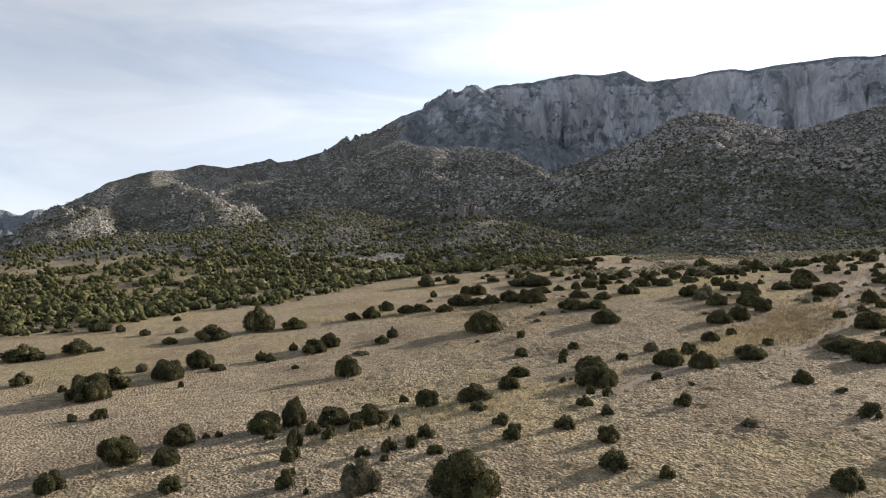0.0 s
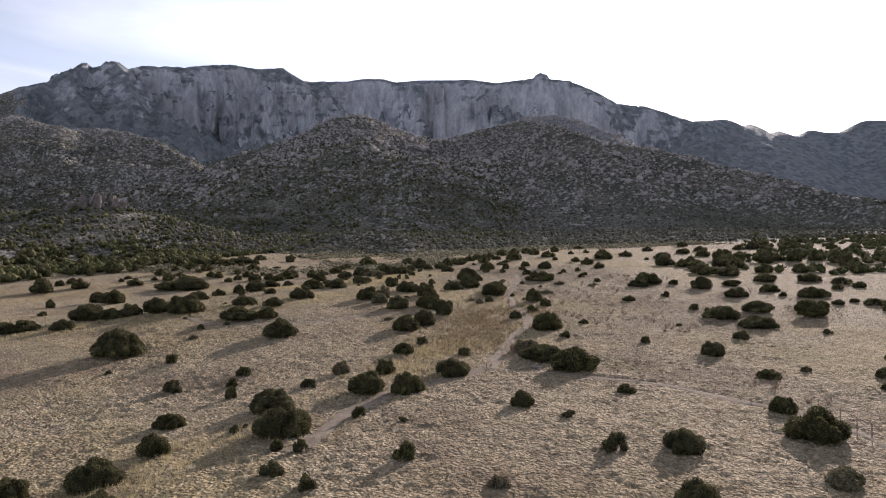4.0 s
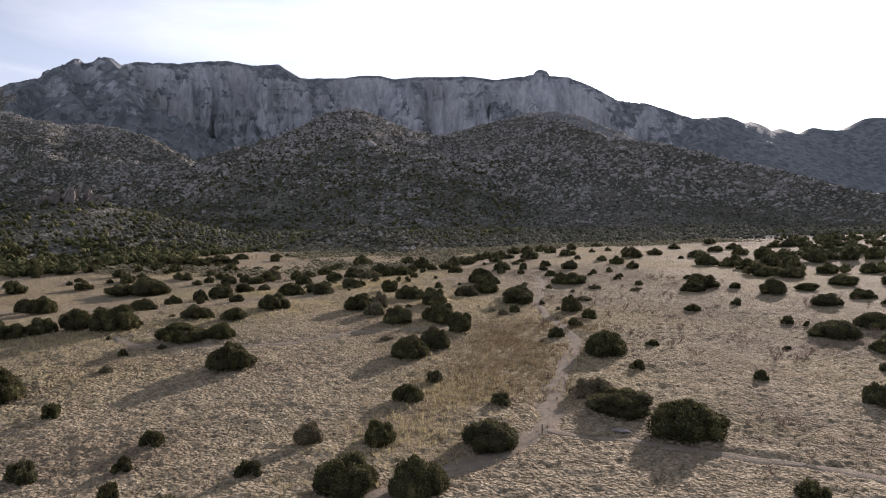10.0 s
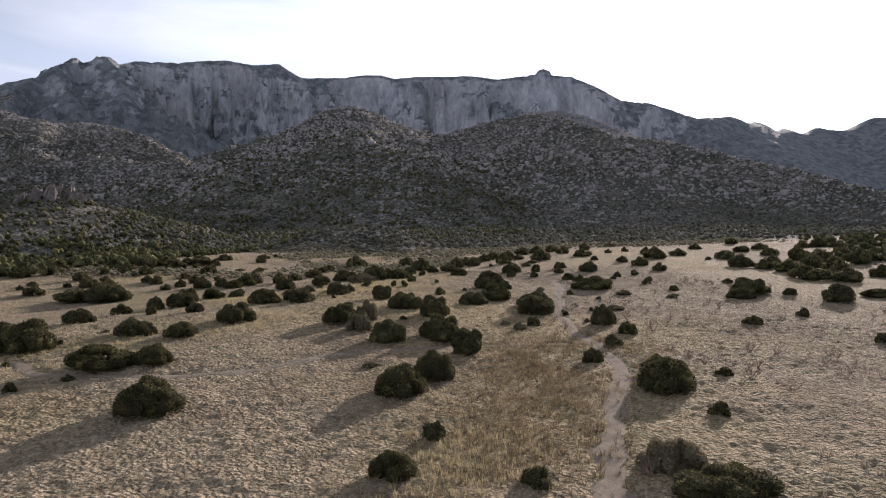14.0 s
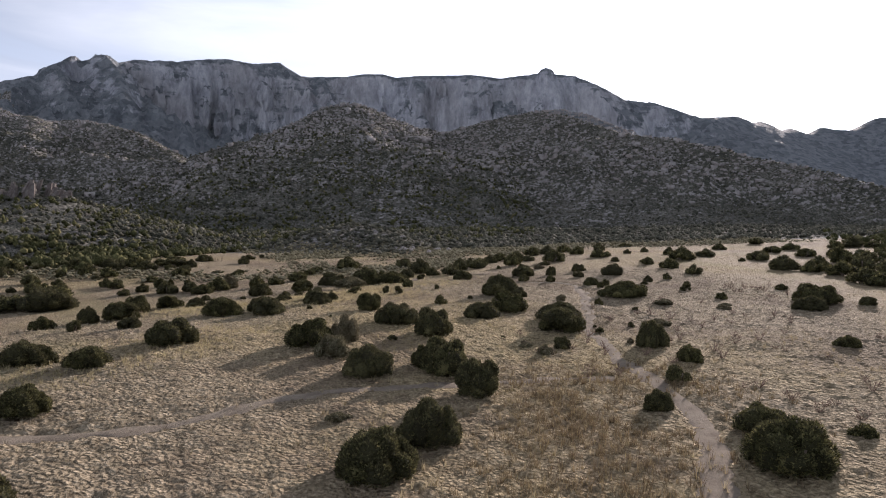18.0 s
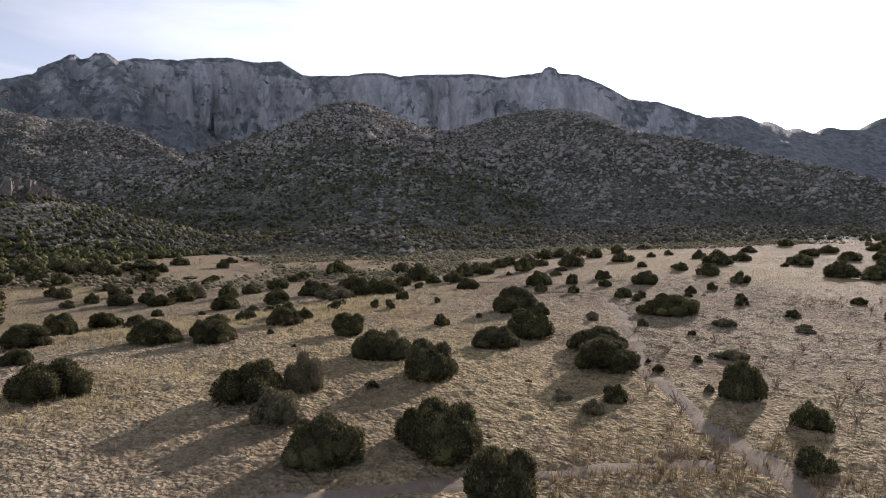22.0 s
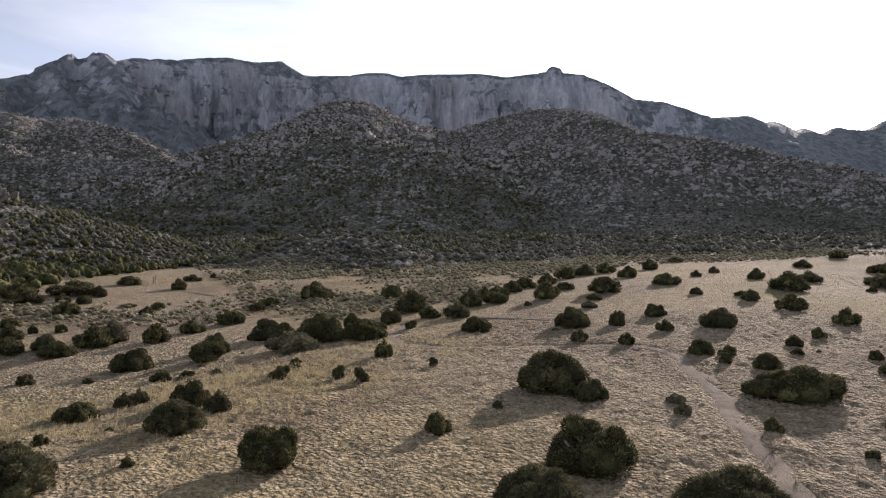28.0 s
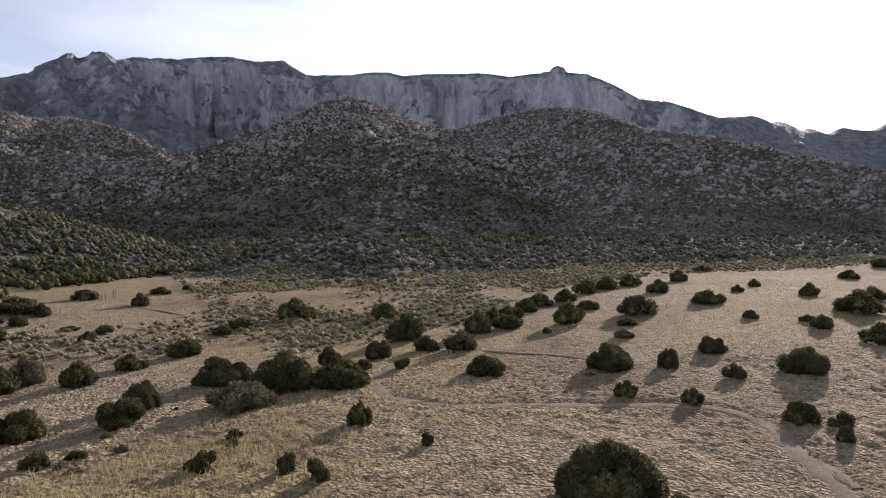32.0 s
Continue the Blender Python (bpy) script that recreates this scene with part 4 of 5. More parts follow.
juniper(-2.7, 274.0, 4.4, 3.6)
juniper(9.6, 204.5, 4.4, 1.8)
juniper(15.1, 206.7, 4.4, 2.1)
juniper(26.1, 213.8, 4.4, 2.6)
juniper(32.6, 215.5, 4.4, 2.6)
juniper(8.9, 267.5, 4.4, 3.0)
juniper(23.8, 269.8, 4.4, 2.7)
juniper(3.0, 221.0, 4.4, 3.0)
juniper(-13.1, 258.9, 4.4, 3.6)
juniper(14.5, 248.3, 4.4, 2.6)
juniper(38.4, 211.5, 3.8, 2.2)
juniper(123.2, 123.5, 4.4, 2.5)
juniper(139.0, 140.4, 4.4, 2.9)
juniper(163.3, 151.9, 4.4, 3.6)
juniper(145.3, 131.9, 4.4, 3.3)
juniper(166.8, 139.9, 4.4, 3.5)
juniper(175.8, 137.3, 4.4, 3.6)
juniper(181.5, 135.0, 4.4, 3.4)
juniper(181.7, 128.9, 4.4, 3.6)
juniper(173.2, 120.5, 4.4, 3.5)
juniper(127.1, 94.2, 3.3, 1.6)
juniper(126.8, 100.6, 4.3, 2.1)
juniper(149.9, 117.5, 4.4, 2.4)
juniper(194.1, 158.4, 4.4, 2.3)
juniper(218.3, 167.3, 4.4, 2.2)
juniper(226.1, 158.8, 4.4, 2.2)
juniper(217.6, 146.7, 4.4, 2.3)
juniper(206.4, 179.6, 4.4, 2.2)
juniper(187.1, 179.6, 4.4, 2.1)
juniper(175.5, 176.3, 4.4, 2.1)
juniper(201.4, 150.2, 4.4, 2.3)
juniper(273.3, 176.1, 4.4, 2.2)
juniper(230.6, 190.6, 4.4, 2.1)
juniper(161.3, 111.1, 4.4, 2.6)
juniper(146.7, 137.5, 4.4, 3.4)
juniper(123.4, 116.4, 4.4, 2.5)
juniper(122.6, 120.4, 4.4, 2.1)
juniper(171.5, 164.9, 4.4, 2.3)
juniper(153.1, 163.2, 4.4, 2.2)
juniper(174.7, 142.6, 4.4, 2.5)
juniper(186.6, 154.9, 4.4, 2.4)
juniper(140.9, 121.0, 4.4, 2.5)
juniper(179.0, 162.9, 4.4, 2.2)
juniper(205.8, 161.7, 4.4, 2.0)
juniper(212.6, 173.7, 4.4, 2.1)
juniper(27.9, 204.7, 3.1, 2.5)
juniper(33.5, 211.2, 1.5, 1.0)
juniper(43.3, 201.4, 3.4, 2.0)
juniper(20.5, 186.9, 2.6, 1.8)
juniper(-1.4, 185.8, 2.0, 1.6)
juniper(4.7, 200.2, 1.7, 0.9)
juniper(45.2, 209.4, 2.0, 1.6)
juniper(23.9, 202.4, 1.9, 1.5)
juniper(12.3, 191.0, 1.8, 1.0)
juniper(1.1, 188.8, 2.7, 1.5)
juniper(30.5, 190.2, 2.1, 1.6)
juniper(21.1, 189.4, 2.5, 1.8)
juniper(0.7, 213.1, 1.5, 1.1)
juniper(38.6, 178.7, 3.1, 2.0)
juniper(6.7, 212.4, 1.8, 1.4)
juniper(42.6, 211.9, 2.2, 1.4)
juniper(23.2, 205.9, 1.6, 1.2)
juniper(36.3, 208.9, 1.5, 1.2)
juniper(24.2, 189.2, 2.1, 1.2)
juniper(45.8, 183.8, 1.5, 1.2)
juniper(23.6, 192.6, 1.9, 1.3)
juniper(37.7, 194.4, 2.3, 1.3)
juniper(42.0, 179.2, 2.5, 1.9)
juniper(4.3, 204.3, 3.5, 2.5)
juniper(5.2, 208.4, 2.0, 1.4)
juniper(19.8, 195.6, 3.0, 2.0)
juniper(16.1, 213.6, 3.5, 2.5)
juniper(31.3, 201.9, 3.1, 2.0)
juniper(31.8, 188.1, 2.5, 1.8)
juniper(29.2, 198.9, 1.4, 1.0)
juniper(26.8, 38.8, 2.0, 1.5)
juniper(63.3, 51.1, 1.4, 1.2)
juniper(59.9, 47.9, 2.9, 0.8)
juniper(72.6, 54.6, 3.0, 0.7)
juniper(105.7, 75.9, 3.1, 1.2)
juniper(101.7, 71.2, 2.4, 1.6)
juniper(124.5, 89.3, 2.4, 1.4)
juniper(105.7, 78.9, 1.6, 0.7)
juniper(-2.2, 152.1, 2.0, 1.6)
juniper(-2.8, 135.4, 1.5, 0.9)
juniper(10.6, 187.2, 1.2, 1.0)
juniper(118.2, 89.4, 2.0, 1.1)
juniper(155.8, 112.7, 2.2, 1.0)
juniper(101.4, 78.7, 2.0, 0.9)
juniper(102.8, 88.8, 1.4, 0.8)
juniper(20.2, 113.0, 0.7, 0.5)
juniper(17.6, 188.1, 1.4, 1.0)
juniper(21.3, 122.1, 0.8, 0.4)
juniper(59.3, 151.8, 0.7, 0.5)
juniper(57.8, 164.0, 0.4, 0.3)
juniper(54.3, 202.9, 2.0, 1.2)
juniper(50.7, 205.8, 2.7, 0.5)
juniper(106.7, 181.0, 2.8, 1.3)
juniper(164.3, 215.3, 3.5, 1.4)
juniper(68.0, 115.4, 0.4, 0.3)
juniper(93.8, 135.6, 1.1, 0.6)
juniper(32.7, 70.9, 1.2, 1.0)
juniper(-21.6, 85.7, 1.4, 1.3)


# ---- dry grass ----
def tufts(name, count, x0, x1, y0, y1, seed, blades, high, thin, keep):
    """Woolly bunches of dead grass over a stretch of the plain, each a low fountain of blades."""
    r = np.random.default_rng(seed)
    x, y = r.uniform(x0, x1, count), r.uniform(y0, y1, count)
    ok = keep(x, y) & (rough(x, y, 6.0, 3, 41) + r.uniform(-0.4, 0.4, count) > -0.28)
    ok &= np.array([not on_trail(a, b) for a, b in zip(x, y)])
    x, y = x[ok], y[ok]
    n = len(x)
    z = ground_at(x, y)
    big = high * (0.55 + 0.9 * r.random(n)) * (1 + 0.5 * rough(x, y, 14.0, 3, 43))
    m = n * blades
    hgt = np.repeat(big, blades)
    foot = np.repeat(np.c_[x, y, z - 0.03], blades, axis=0)
    a = r.uniform(0, 2 * math.pi, m)
    out, across = np.c_[np.cos(a), np.sin(a), 0 * a], np.c_[-np.sin(a), np.cos(a), 0 * a]
    root = foot + out * (hgt * r.uniform(0.0, 0.45, m))[:, None]
    tip = root + out * (hgt * r.uniform(0.1, 0.9, m))[:, None] + np.c_[0 * a, 0 * a, hgt * r.uniform(0.5, 1.0, m)]
    w = thin * r.uniform(0.7, 1.4, (m, 1))
    k = np.arange(m)
    return bulk_mesh(name, np.vstack([root - across * w, root + across * w, tip]), np.c_[k, k + m, k + 2 * m], STRAW)


def in_view(x, y, reach0, reach1):
    """Within the stretch of plain that the way passes."""
    s = np.clip((x * 52 + y * 115) / (52 ** 2 + 115 ** 2), 0, 1)
    d = np.hypot(x - 52 * s, y - 115 * s)
    return (d > reach0) & (d <= reach1) & (y > 18)


def chance(ix, iy, seed):
    """A random number from 0 to 1 for each whole-numbered cell."""
    k = (ix * 374761393 + iy * 668265263 + seed * 974634777) & 0xFFFFFFFF
    k = ((k ^ (k >> 13)) * 1274126177) & 0xFFFFFFFF
    return ((k ^ (k >> 16)) & 0xFFFFFF) / 16777215.0


def hummocks(x, y, size, seed):
    """Rounded cushions of bent grass, one to a cell, of uneven height."""
    ix, iy = np.floor(x / size).astype(np.int64), np.floor(y / size).astype(np.int64)
    top = np.zeros_like(x)
    for dx in (-1, 0, 1):
        for dy in (-1, 0, 1):
            cx, cy = ix + dx, iy + dy
            px, py = cx + chance(cx, cy, seed), cy + chance(cx, cy, seed + 1)
            d = (x / size - px) ** 2 + (y / size - py) ** 2
            top = np.maximum(top, (0.35 + 0.65 * chance(cx, cy, seed + 2)) * (1 - d / 0.95))
    return top


def trodden(x, y):
    """1 on the trails, falling to 0 half a metre from them."""
    x0, y0, cell = TRACK[:, 0].min() - 3, TRACK[:, 1].min() - 3, 0.2
    nx, ny = int((TRACK[:, 0].max() + 3 - x0) / cell) + 1, int((TRACK[:, 1].max() + 3 - y0) / cell) + 1
    worn_map = np.zeros((nx, ny))
    worn_map[((TRACK[:, 0] - x0) / cell).astype(int), ((TRACK[:, 1] - y0) / cell).astype(int)] = 1
    for k in range(3):
        spread = worn_map.copy()
        for ax in (0, 1):
            for step in (-1, 1):
                spread = np.maximum(spread, np.roll(worn_map, step, ax) * (1.0 if k == 0 else 0.6))
        worn_map = spread
    i, j = ((x - x0) / cell).astype(int), ((y - y0) / cell).astype(int)
    ok = (i >= 0) & (i < nx) & (j >= 0) & (j < ny)
    out = np.zeros_like(x)
    out[ok] = worn_map[i[ok], j[ok]]
    return out


def grass_mat():
    """The close woolly cover of dead grass along the way, in cushions a foot across."""
    step = 0.17
    u, v = np.meshgrid(np.arange(17, 185, step), np.arange(-45, 37, step), indexing="ij")
    shape = u.shape
    u, v = u.ravel() + 0.05 * np.sin(v.ravel() * 9.1), v.ravel() + 0.05 * np.sin(u.ravel() * 8.3)
    x, y = 0.46 * u + 0.888 * v, 0.888 * u - 0.46 * v
    bare, cover = trodden(x, y), under_mat(x, y)
    lush = 0.13 + 0.06 * np.clip(rough(x, y, 9.0, 3, 47) * 2 + 0.3, -0.6, 1)
    lift = rough(x, y, 0.9, 2, 71) * 0.10 + hummocks(x, y, 0.40, 301) * lush * np.clip(cover * 1.5, 0, 1) - 0.03
    z = land(x, y) + rough(x, y, 5.0, 2, 73) * 0.22 + (1 - bare) * lift - 0.06 * bare - 0.2 * (cover < 0.03)
    rows, cols = shape
    i, j = np.meshgrid(np.arange(rows - 1), np.arange(cols - 1), indexing="ij")
    a = (i * cols + j).ravel()
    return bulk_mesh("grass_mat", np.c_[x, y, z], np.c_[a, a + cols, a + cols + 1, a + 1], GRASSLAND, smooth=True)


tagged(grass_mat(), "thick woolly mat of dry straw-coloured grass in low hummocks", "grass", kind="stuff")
near = tufts("grass_tuft", 60000, -30, 110, 22, 178, 5, 9, 0.20, 0.012, lambda x, y: in_view(x, y, 0, 50))
tagged(near, "bunches of dry straw-coloured grass covering the plain", "grass", kind="stuff")
far = tufts("grass_tuft", 42000, -90, 190, 30, 250, 6, 4, 0.22, 0.035, lambda x, y: in_view(x, y, 50, 130))
tagged(far, "dry straw-coloured bunch grass further out on the plain", "grass", kind="stuff")


def blade_tufts(name, count, seed, blades):
    """Taller thin-bladed bunches standing among the hummocks."""
    r = np.random.default_rng(seed)
    x, y = r.uniform(-25, 108, count), r.uniform(24, 176, count)
    ok = in_view(x, y, 0, 52) & (rough(x, y, 16.0, 3, 45) + r.uniform(-0.25, 0.25, count) > 0.0)
    ok &= np.array([not on_trail(a, b) for a, b in zip(x, y)])
    x, y = x[ok], y[ok]
    n = len(x)
    high = np.repeat(r.uniform(0.2, 0.5, n), blades)
    foot = np.repeat(np.c_[x, y, ground_at(x, y) - 0.03], blades, axis=0)
    m = n * blades
    a = r.uniform(0, 2 * math.pi, m)
    out, across = np.c_[np.cos(a), np.sin(a), 0 * a], np.c_[-np.sin(a), np.cos(a), 0 * a]
    root = foot + out * r.uniform(0, 0.10, (m, 1))
    tip = root + out * (high * r.uniform(0.1, 0.8, m))[:, None] + np.c_[0 * a, 0 * a, high]
    w = r.uniform(0.012, 0.028, (m, 1))
    k = np.arange(m)
    return bulk_mesh(name, np.vstack([root - across * w, root + across * w, tip]), np.c_[k, k + m, k + 2 * m], STRAW)


tagged(blade_tufts("tall_grass", 15000, 8, 8), "taller dry bunch grass with thin upright blades", "grass", kind="stuff")


def swale_grass(name, count, seed, wide, high, material, *line):
    """Rank bunches along a shallow swale, thickest in its middle."""
    r = np.random.default_rng(seed)
    pts = np.array(line, float)
    steps = np.concatenate([[0], np.cumsum(np.hypot(*np.diff(pts, axis=0).T))])
    at = r.uniform(0, steps[-1], count)
    x = np.interp(at, steps, pts[:, 0]) + r.normal(0, wide, count)
    y = np.interp(at, steps, pts[:, 1]) + r.normal(0, wide, count)
    ok = (rough(x, y, 5.0, 3, 95) + r.uniform(-0.3, 0.3, count) > -0.12) & np.array([not on_trail(a, b) for a, b in zip(x, y)])
    x, y = x[ok], y[ok]
    blades = 9
    m = len(x) * blades
    foot = np.repeat(np.c_[x, y, ground_at(x, y) - 0.03], blades, axis=0)
    tall = np.repeat(high * r.uniform(0.6, 1.4, len(x)), blades)
    a = r.uniform(0, 2 * math.pi, m)
    out, across = np.c_[np.cos(a), np.sin(a), 0 * a], np.c_[-np.sin(a), np.cos(a), 0 * a]
    root = foot + out * r.uniform(0, 0.14, (m, 1))
    tip = root + out * (tall * r.uniform(0.1, 0.8, m))[:, None] + np.c_[0 * a, 0 * a, tall]
    w = r.uniform(0.010, 0.024, (m, 1))
    k = np.arange(m)
    return bulk_mesh(name, np.vstack([root - across * w, root + across * w, tip]), np.c_[k, k + m, k + 2 * m], material)


tagged(swale_grass("golden_grass", 4200, 61, 3.8, 0.34, GOLD, (36, 144), (42, 143), (49, 146), (57, 149.5), (66, 154), (72, 158)), "rank golden grass along a shallow swale", "grass", kind="stuff")
tagged(swale_grass("golden_grass", 4200, 62, 2.2, 0.32, GOLD, (-8, 50), (2, 57), (10, 62), (18, 67), (26, 72), (33, 78), (38, 84)), "rank golden grass in the swale beside the trail", "grass", kind="stuff")
tagged(swale_grass("golden_grass", 3600, 63, 2.6, 0.32, GOLD, (-26, 122), (-8, 117), (4, 115.5), (15, 114.5), (28, 117.5), (38, 124)), "golden grass along the lip of the dry wash", "grass", kind="stuff")
tagged(swale_grass("brown_weeds", 2300, 64, 2.8, 0.40, WEEDS, (36, 78), (41, 84), (46, 91), (51, 98), (55, 103)), "patch of tall brown weeds beside the trail", "weeds", kind="stuff")
tagged(swale_grass("brown_weeds", 900, 65, 3.0, 0.36, WEEDS, (50, 88), (55, 92), (58, 97), (61, 101)), "tall brown weeds between the trail and the junipers", "weeds", kind="stuff")


# ---- woods and brush ----
def clump(r, lobes, sprays, squash, form):
    """A shrub crown one metre wide: a few lumpy lobes and a coat of leaf sprays."""
    bv, bf = form
    verts, faces, start = [], [], 0
    mids, sizes = [], []
    for k in range(lobes):
        a, d = r.uniform(0, 6.28), 0.27 * math.sqrt(r.random()) * (lobes > 1)
        full = 1.0 if lobes > 1 else 1.7
        s = np.array([r.uniform(0.17, 0.28) * full, r.uniform(0.17, 0.28) * full, r.uniform(0.2, 0.3) * squash * 1.5])
        c = np.array([d * math.cos(a), d * math.sin(a), s[2] * 0.8 + r.uniform(0, 0.5) * squash * (1 - d * 2)])
        verts.append(bv * (0.8 + 0.35 * r.random((len(bv), 1))) * s + c)
        faces.append(bf + start)
        start += len(bv)
        mids.append(c)
        sizes.append(s)
    if sprays:
        pick = r.integers(0, lobes, sprays)
        n = r.normal(size=(sprays, 3))
        n[:, 2] = np.abs(n[:, 2]) * 0.8
        n /= np.linalg.norm(n, axis=1, keepdims=True)
        p = np.array(mids)[pick] + n * np.array(sizes)[pick] * 0.85
        up = n * 0.8 + np.array([0, 0, 0.35]) + r.normal(size=n.shape) * 0.35
        side = np.cross(up, r.normal(size=n.shape))
        side /= np.linalg.norm(side, axis=1, keepdims=True) + 1e-9
        ln = r.uniform(0.07, 0.15, (sprays, 1))
        verts.append(np.vstack([p - side * ln * 0.35, p + side * ln * 0.35, p + up * ln]))
        k = np.arange(sprays) + start
        faces.append(np.c_[k, k + sprays, k + 2 * sprays])
    return np.vstack(verts), np.vstack(faces)


def thicket(name, places, material, lobes, sprays, squash, seed, form=None):
    """Many shrub crowns joined in one mesh, out of eight patterns turned and scaled."""
    r = np.random.default_rng(seed)
    kinds = [clump(r, lobes, sprays, squash, form or BALLS[1]) for k in range(8)]
    which = r.integers(0, 8, len(places))
    verts, faces, start = [], [], 0
    for k, (cv, cf) in enumerate(kinds):
        x, y, z, w = places[which == k].T
        n, m = len(x), len(cv)
        a = r.uniform(0, 6.28, n)
        ca, sa = np.cos(a)[:, None], np.sin(a)[:, None]
        v = np.empty((n, m, 3))
        v[:, :, 0] = (cv[None, :, 0] * ca - cv[None, :, 1] * sa) * w[:, None] + x[:, None]
        v[:, :, 1] = (cv[None, :, 0] * sa + cv[None, :, 1] * ca) * w[:, None] + y[:, None]
        v[:, :, 2] = cv[None, :, 2] * (w * r.uniform(0.8, 1.25, n))[:, None] + z[:, None] - 0.06
        verts.append(v.reshape(-1, 3))
        faces.append((cf[None] + (np.arange(n) * m)[:, None, None] + start).reshape(-1, 3))
        start += n * m
    return bulk_mesh(name, np.vstack(verts), np.vstack(faces), material)


OCTA = (np.array([(1, 0, 0), (0, 1, 0), (-1, 0, 0), (0, -1, 0), (0, 0, 1), (0, 0, -1)], float), np.array([(0, 1, 4), (1, 2, 4), (2, 3, 4), (3, 0, 4), (1, 0, 5), (2, 1, 5), (3, 2, 5), (0, 3, 5)]))
BLOCK = (np.array([(a, b, c) for a in (-0.75, 0.75) for b in (-0.75, 0.75) for c in (-0.8, 0.8)], float),
         np.array([(0, 1, 3), (0, 3, 2), (4, 6, 7), (4, 7, 5), (0, 4, 5), (0, 5, 1), (2, 3, 7), (2, 7, 6), (0, 2, 6), (0, 6, 4), (1, 5, 7), (1, 7, 3)]))


def blobs(name, places, material, squash, seed, jag, form):
    """Boulders joined in one mesh, each an angular lump of its own."""
    r = np.random.default_rng(seed)
    bv, bf = form
    n, m = len(places), len(bv)
    x, y, z, w = places.T
    v = bv[None] * (1 - jag + 2 * jag * r.random((n, m, 1)))
    scale = np.c_[w * r.uniform(0.4, 0.65, n), w * r.uniform(0.4, 0.65, n), w * squash * r.uniform(0.7, 1.4, n)]
    v = v * scale[:, None, :] + np.c_[x, y, z + scale[:, 2] * 0.3][:, None, :]
    f = bf[None] + (np.arange(n) * m)[:, None, None]
    return bulk_mesh(name, v.reshape(-1, 3), f.reshape(-1, 3), material)


def scatter(count, seed, head0, head1, r0, r1, chance, w0, w1):
    """Places in a sector round the walk, thinned by chance(x, y, r)."""
    r = np.random.default_rng(seed)
    a = np.radians(r.uniform(head0, head1, count))
    d = np.sqrt(r.uniform(r0 ** 2, r1 ** 2, count))
    x, y = 25 + d * np.sin(a), 60 + d * np.cos(a)
    ok = r.random(count) < chance(x, y, d)
    x, y = x[ok], y[ok]
    return np.c_[x, y, ground_at(x, y), r.uniform(w0, w1, len(x)) * r.uniform(0.7, 1.3, len(x))]


WOOD_EDGE_X = [-200, -80, -66, -50, -31, -23, -15, 3, 15, 27, 36, 49, 74, 110]
WOOD_EDGE_Y = [46, 100, 113, 134, 150, 176, 191, 199, 203, 209, 221, 256, 280, 296]


def wooded(x, y, d):
    past = y - np.interp(x, WOOD_EDGE_X, WOOD_EDGE_Y)
    gaps = rough(x, y * 1.2, 10, 3, 61)
    return np.clip(past / 9, 0, 1) * np.clip(0.80 + gaps * 2.6, 0, 1) * np.where(d < 330, 1, np.clip(1.5 - d / 660, 0.35, 1))


near_stand = scatter(12500, 31, -76, 35, 60, 240, wooded, 1.3, 4.2)
tagged(thicket("woodland", near_stand, WOODS, 4, 16, 0.5, 33), "dense juniper and oak woodland below the foothills", "woods", kind="stuff")
far_stand = scatter(23000, 32, -60, 35, 240, 640, wooded, 1.8, 4.2)
tagged(thicket("woodland", far_stand, WOODS, 2, 6, 0.55, 34, OCTA), "distant juniper woodland at the foot of the hills", "woods", kind="stuff")


def on_rise(x, y, d):
    head = np.degrees(np.arctan2(x - 25, y - 60))
    return np.clip((head - 55) / 5, 0, 1) * np.clip((d - 118) / 40, 0, 1) * np.clip(0.55 + rough(x, y, 22, 3, 69) * 2.0, 0, 1)


rise_stand = scatter(1300, 48, 54, 74, 118, 330, on_rise, 1.8, 3.8)
tagged(thicket("woodland", rise_stand, WOODS, 5, 30, 0.5, 49), "dark juniper stand along the top of the grassy rise", "woods", kind="stuff")


def brushy(x, y, d):
    past = y - np.interp(x, BRUSH_X, BRUSH_Y)
    return np.clip((past + 16 * rough(x, y, 40, 2, 64)) / 12, 0, 1) * np.clip(0.8 + rough(x, y, 60, 3, 67) * 1.6, 0.6, 1)


def on_mound(x, y, d):
    return np.exp(-((x - 112) / 13) ** 2 - ((y - 266) / 22) ** 2)


near_scrub = np.vstack([scatter(25000, 35, 2, 72, 150, 370, brushy, 1.2, 2.8), scatter(6500, 47, -34, 3, 225, 430, brushy, 1.0, 2.8), scatter(2600, 45, 8, 25, 175, 235, on_mound, 0.9, 2.2)])
tagged(thicket("brush", near_scrub, BRUSH, 1, 9, 0.6, 36, OCTA), "dark scrub oak and brush at the foot of the hills", "brush", kind="stuff")
far_scrub = np.vstack([scatter(46000, 37, -20, 72, 370, 800, brushy, 1.2, 3.4), scatter(16000, 46, -44, -4, 560, 1250, brushy, 1.6, 4.2)])
tagged(thicket("brush", far_scrub, BRUSH, 1, 3, 0.6, 38, OCTA), "dark brush dotted over the foothill slopes", "brush", kind="stuff")


def stony(x, y, d):
    up = land(x, y) - fan(x, y)
    return np.clip((up - 10) / 55, 0, 1) * np.clip(0.65 + rough(x, y, 110, 3, 83) * 2.4, 0.15, 1) * np.where(np.arctan2(x - 25, y - 60) < -0.3, 0.2, 1)


rocks = np.vstack([scatter(110000, 39, -46, 72, 400, 1250, stony, 0.9, 3.0), scatter(9000, 44, -46, 72, 480, 1250, stony, 2.4, 5.4)])
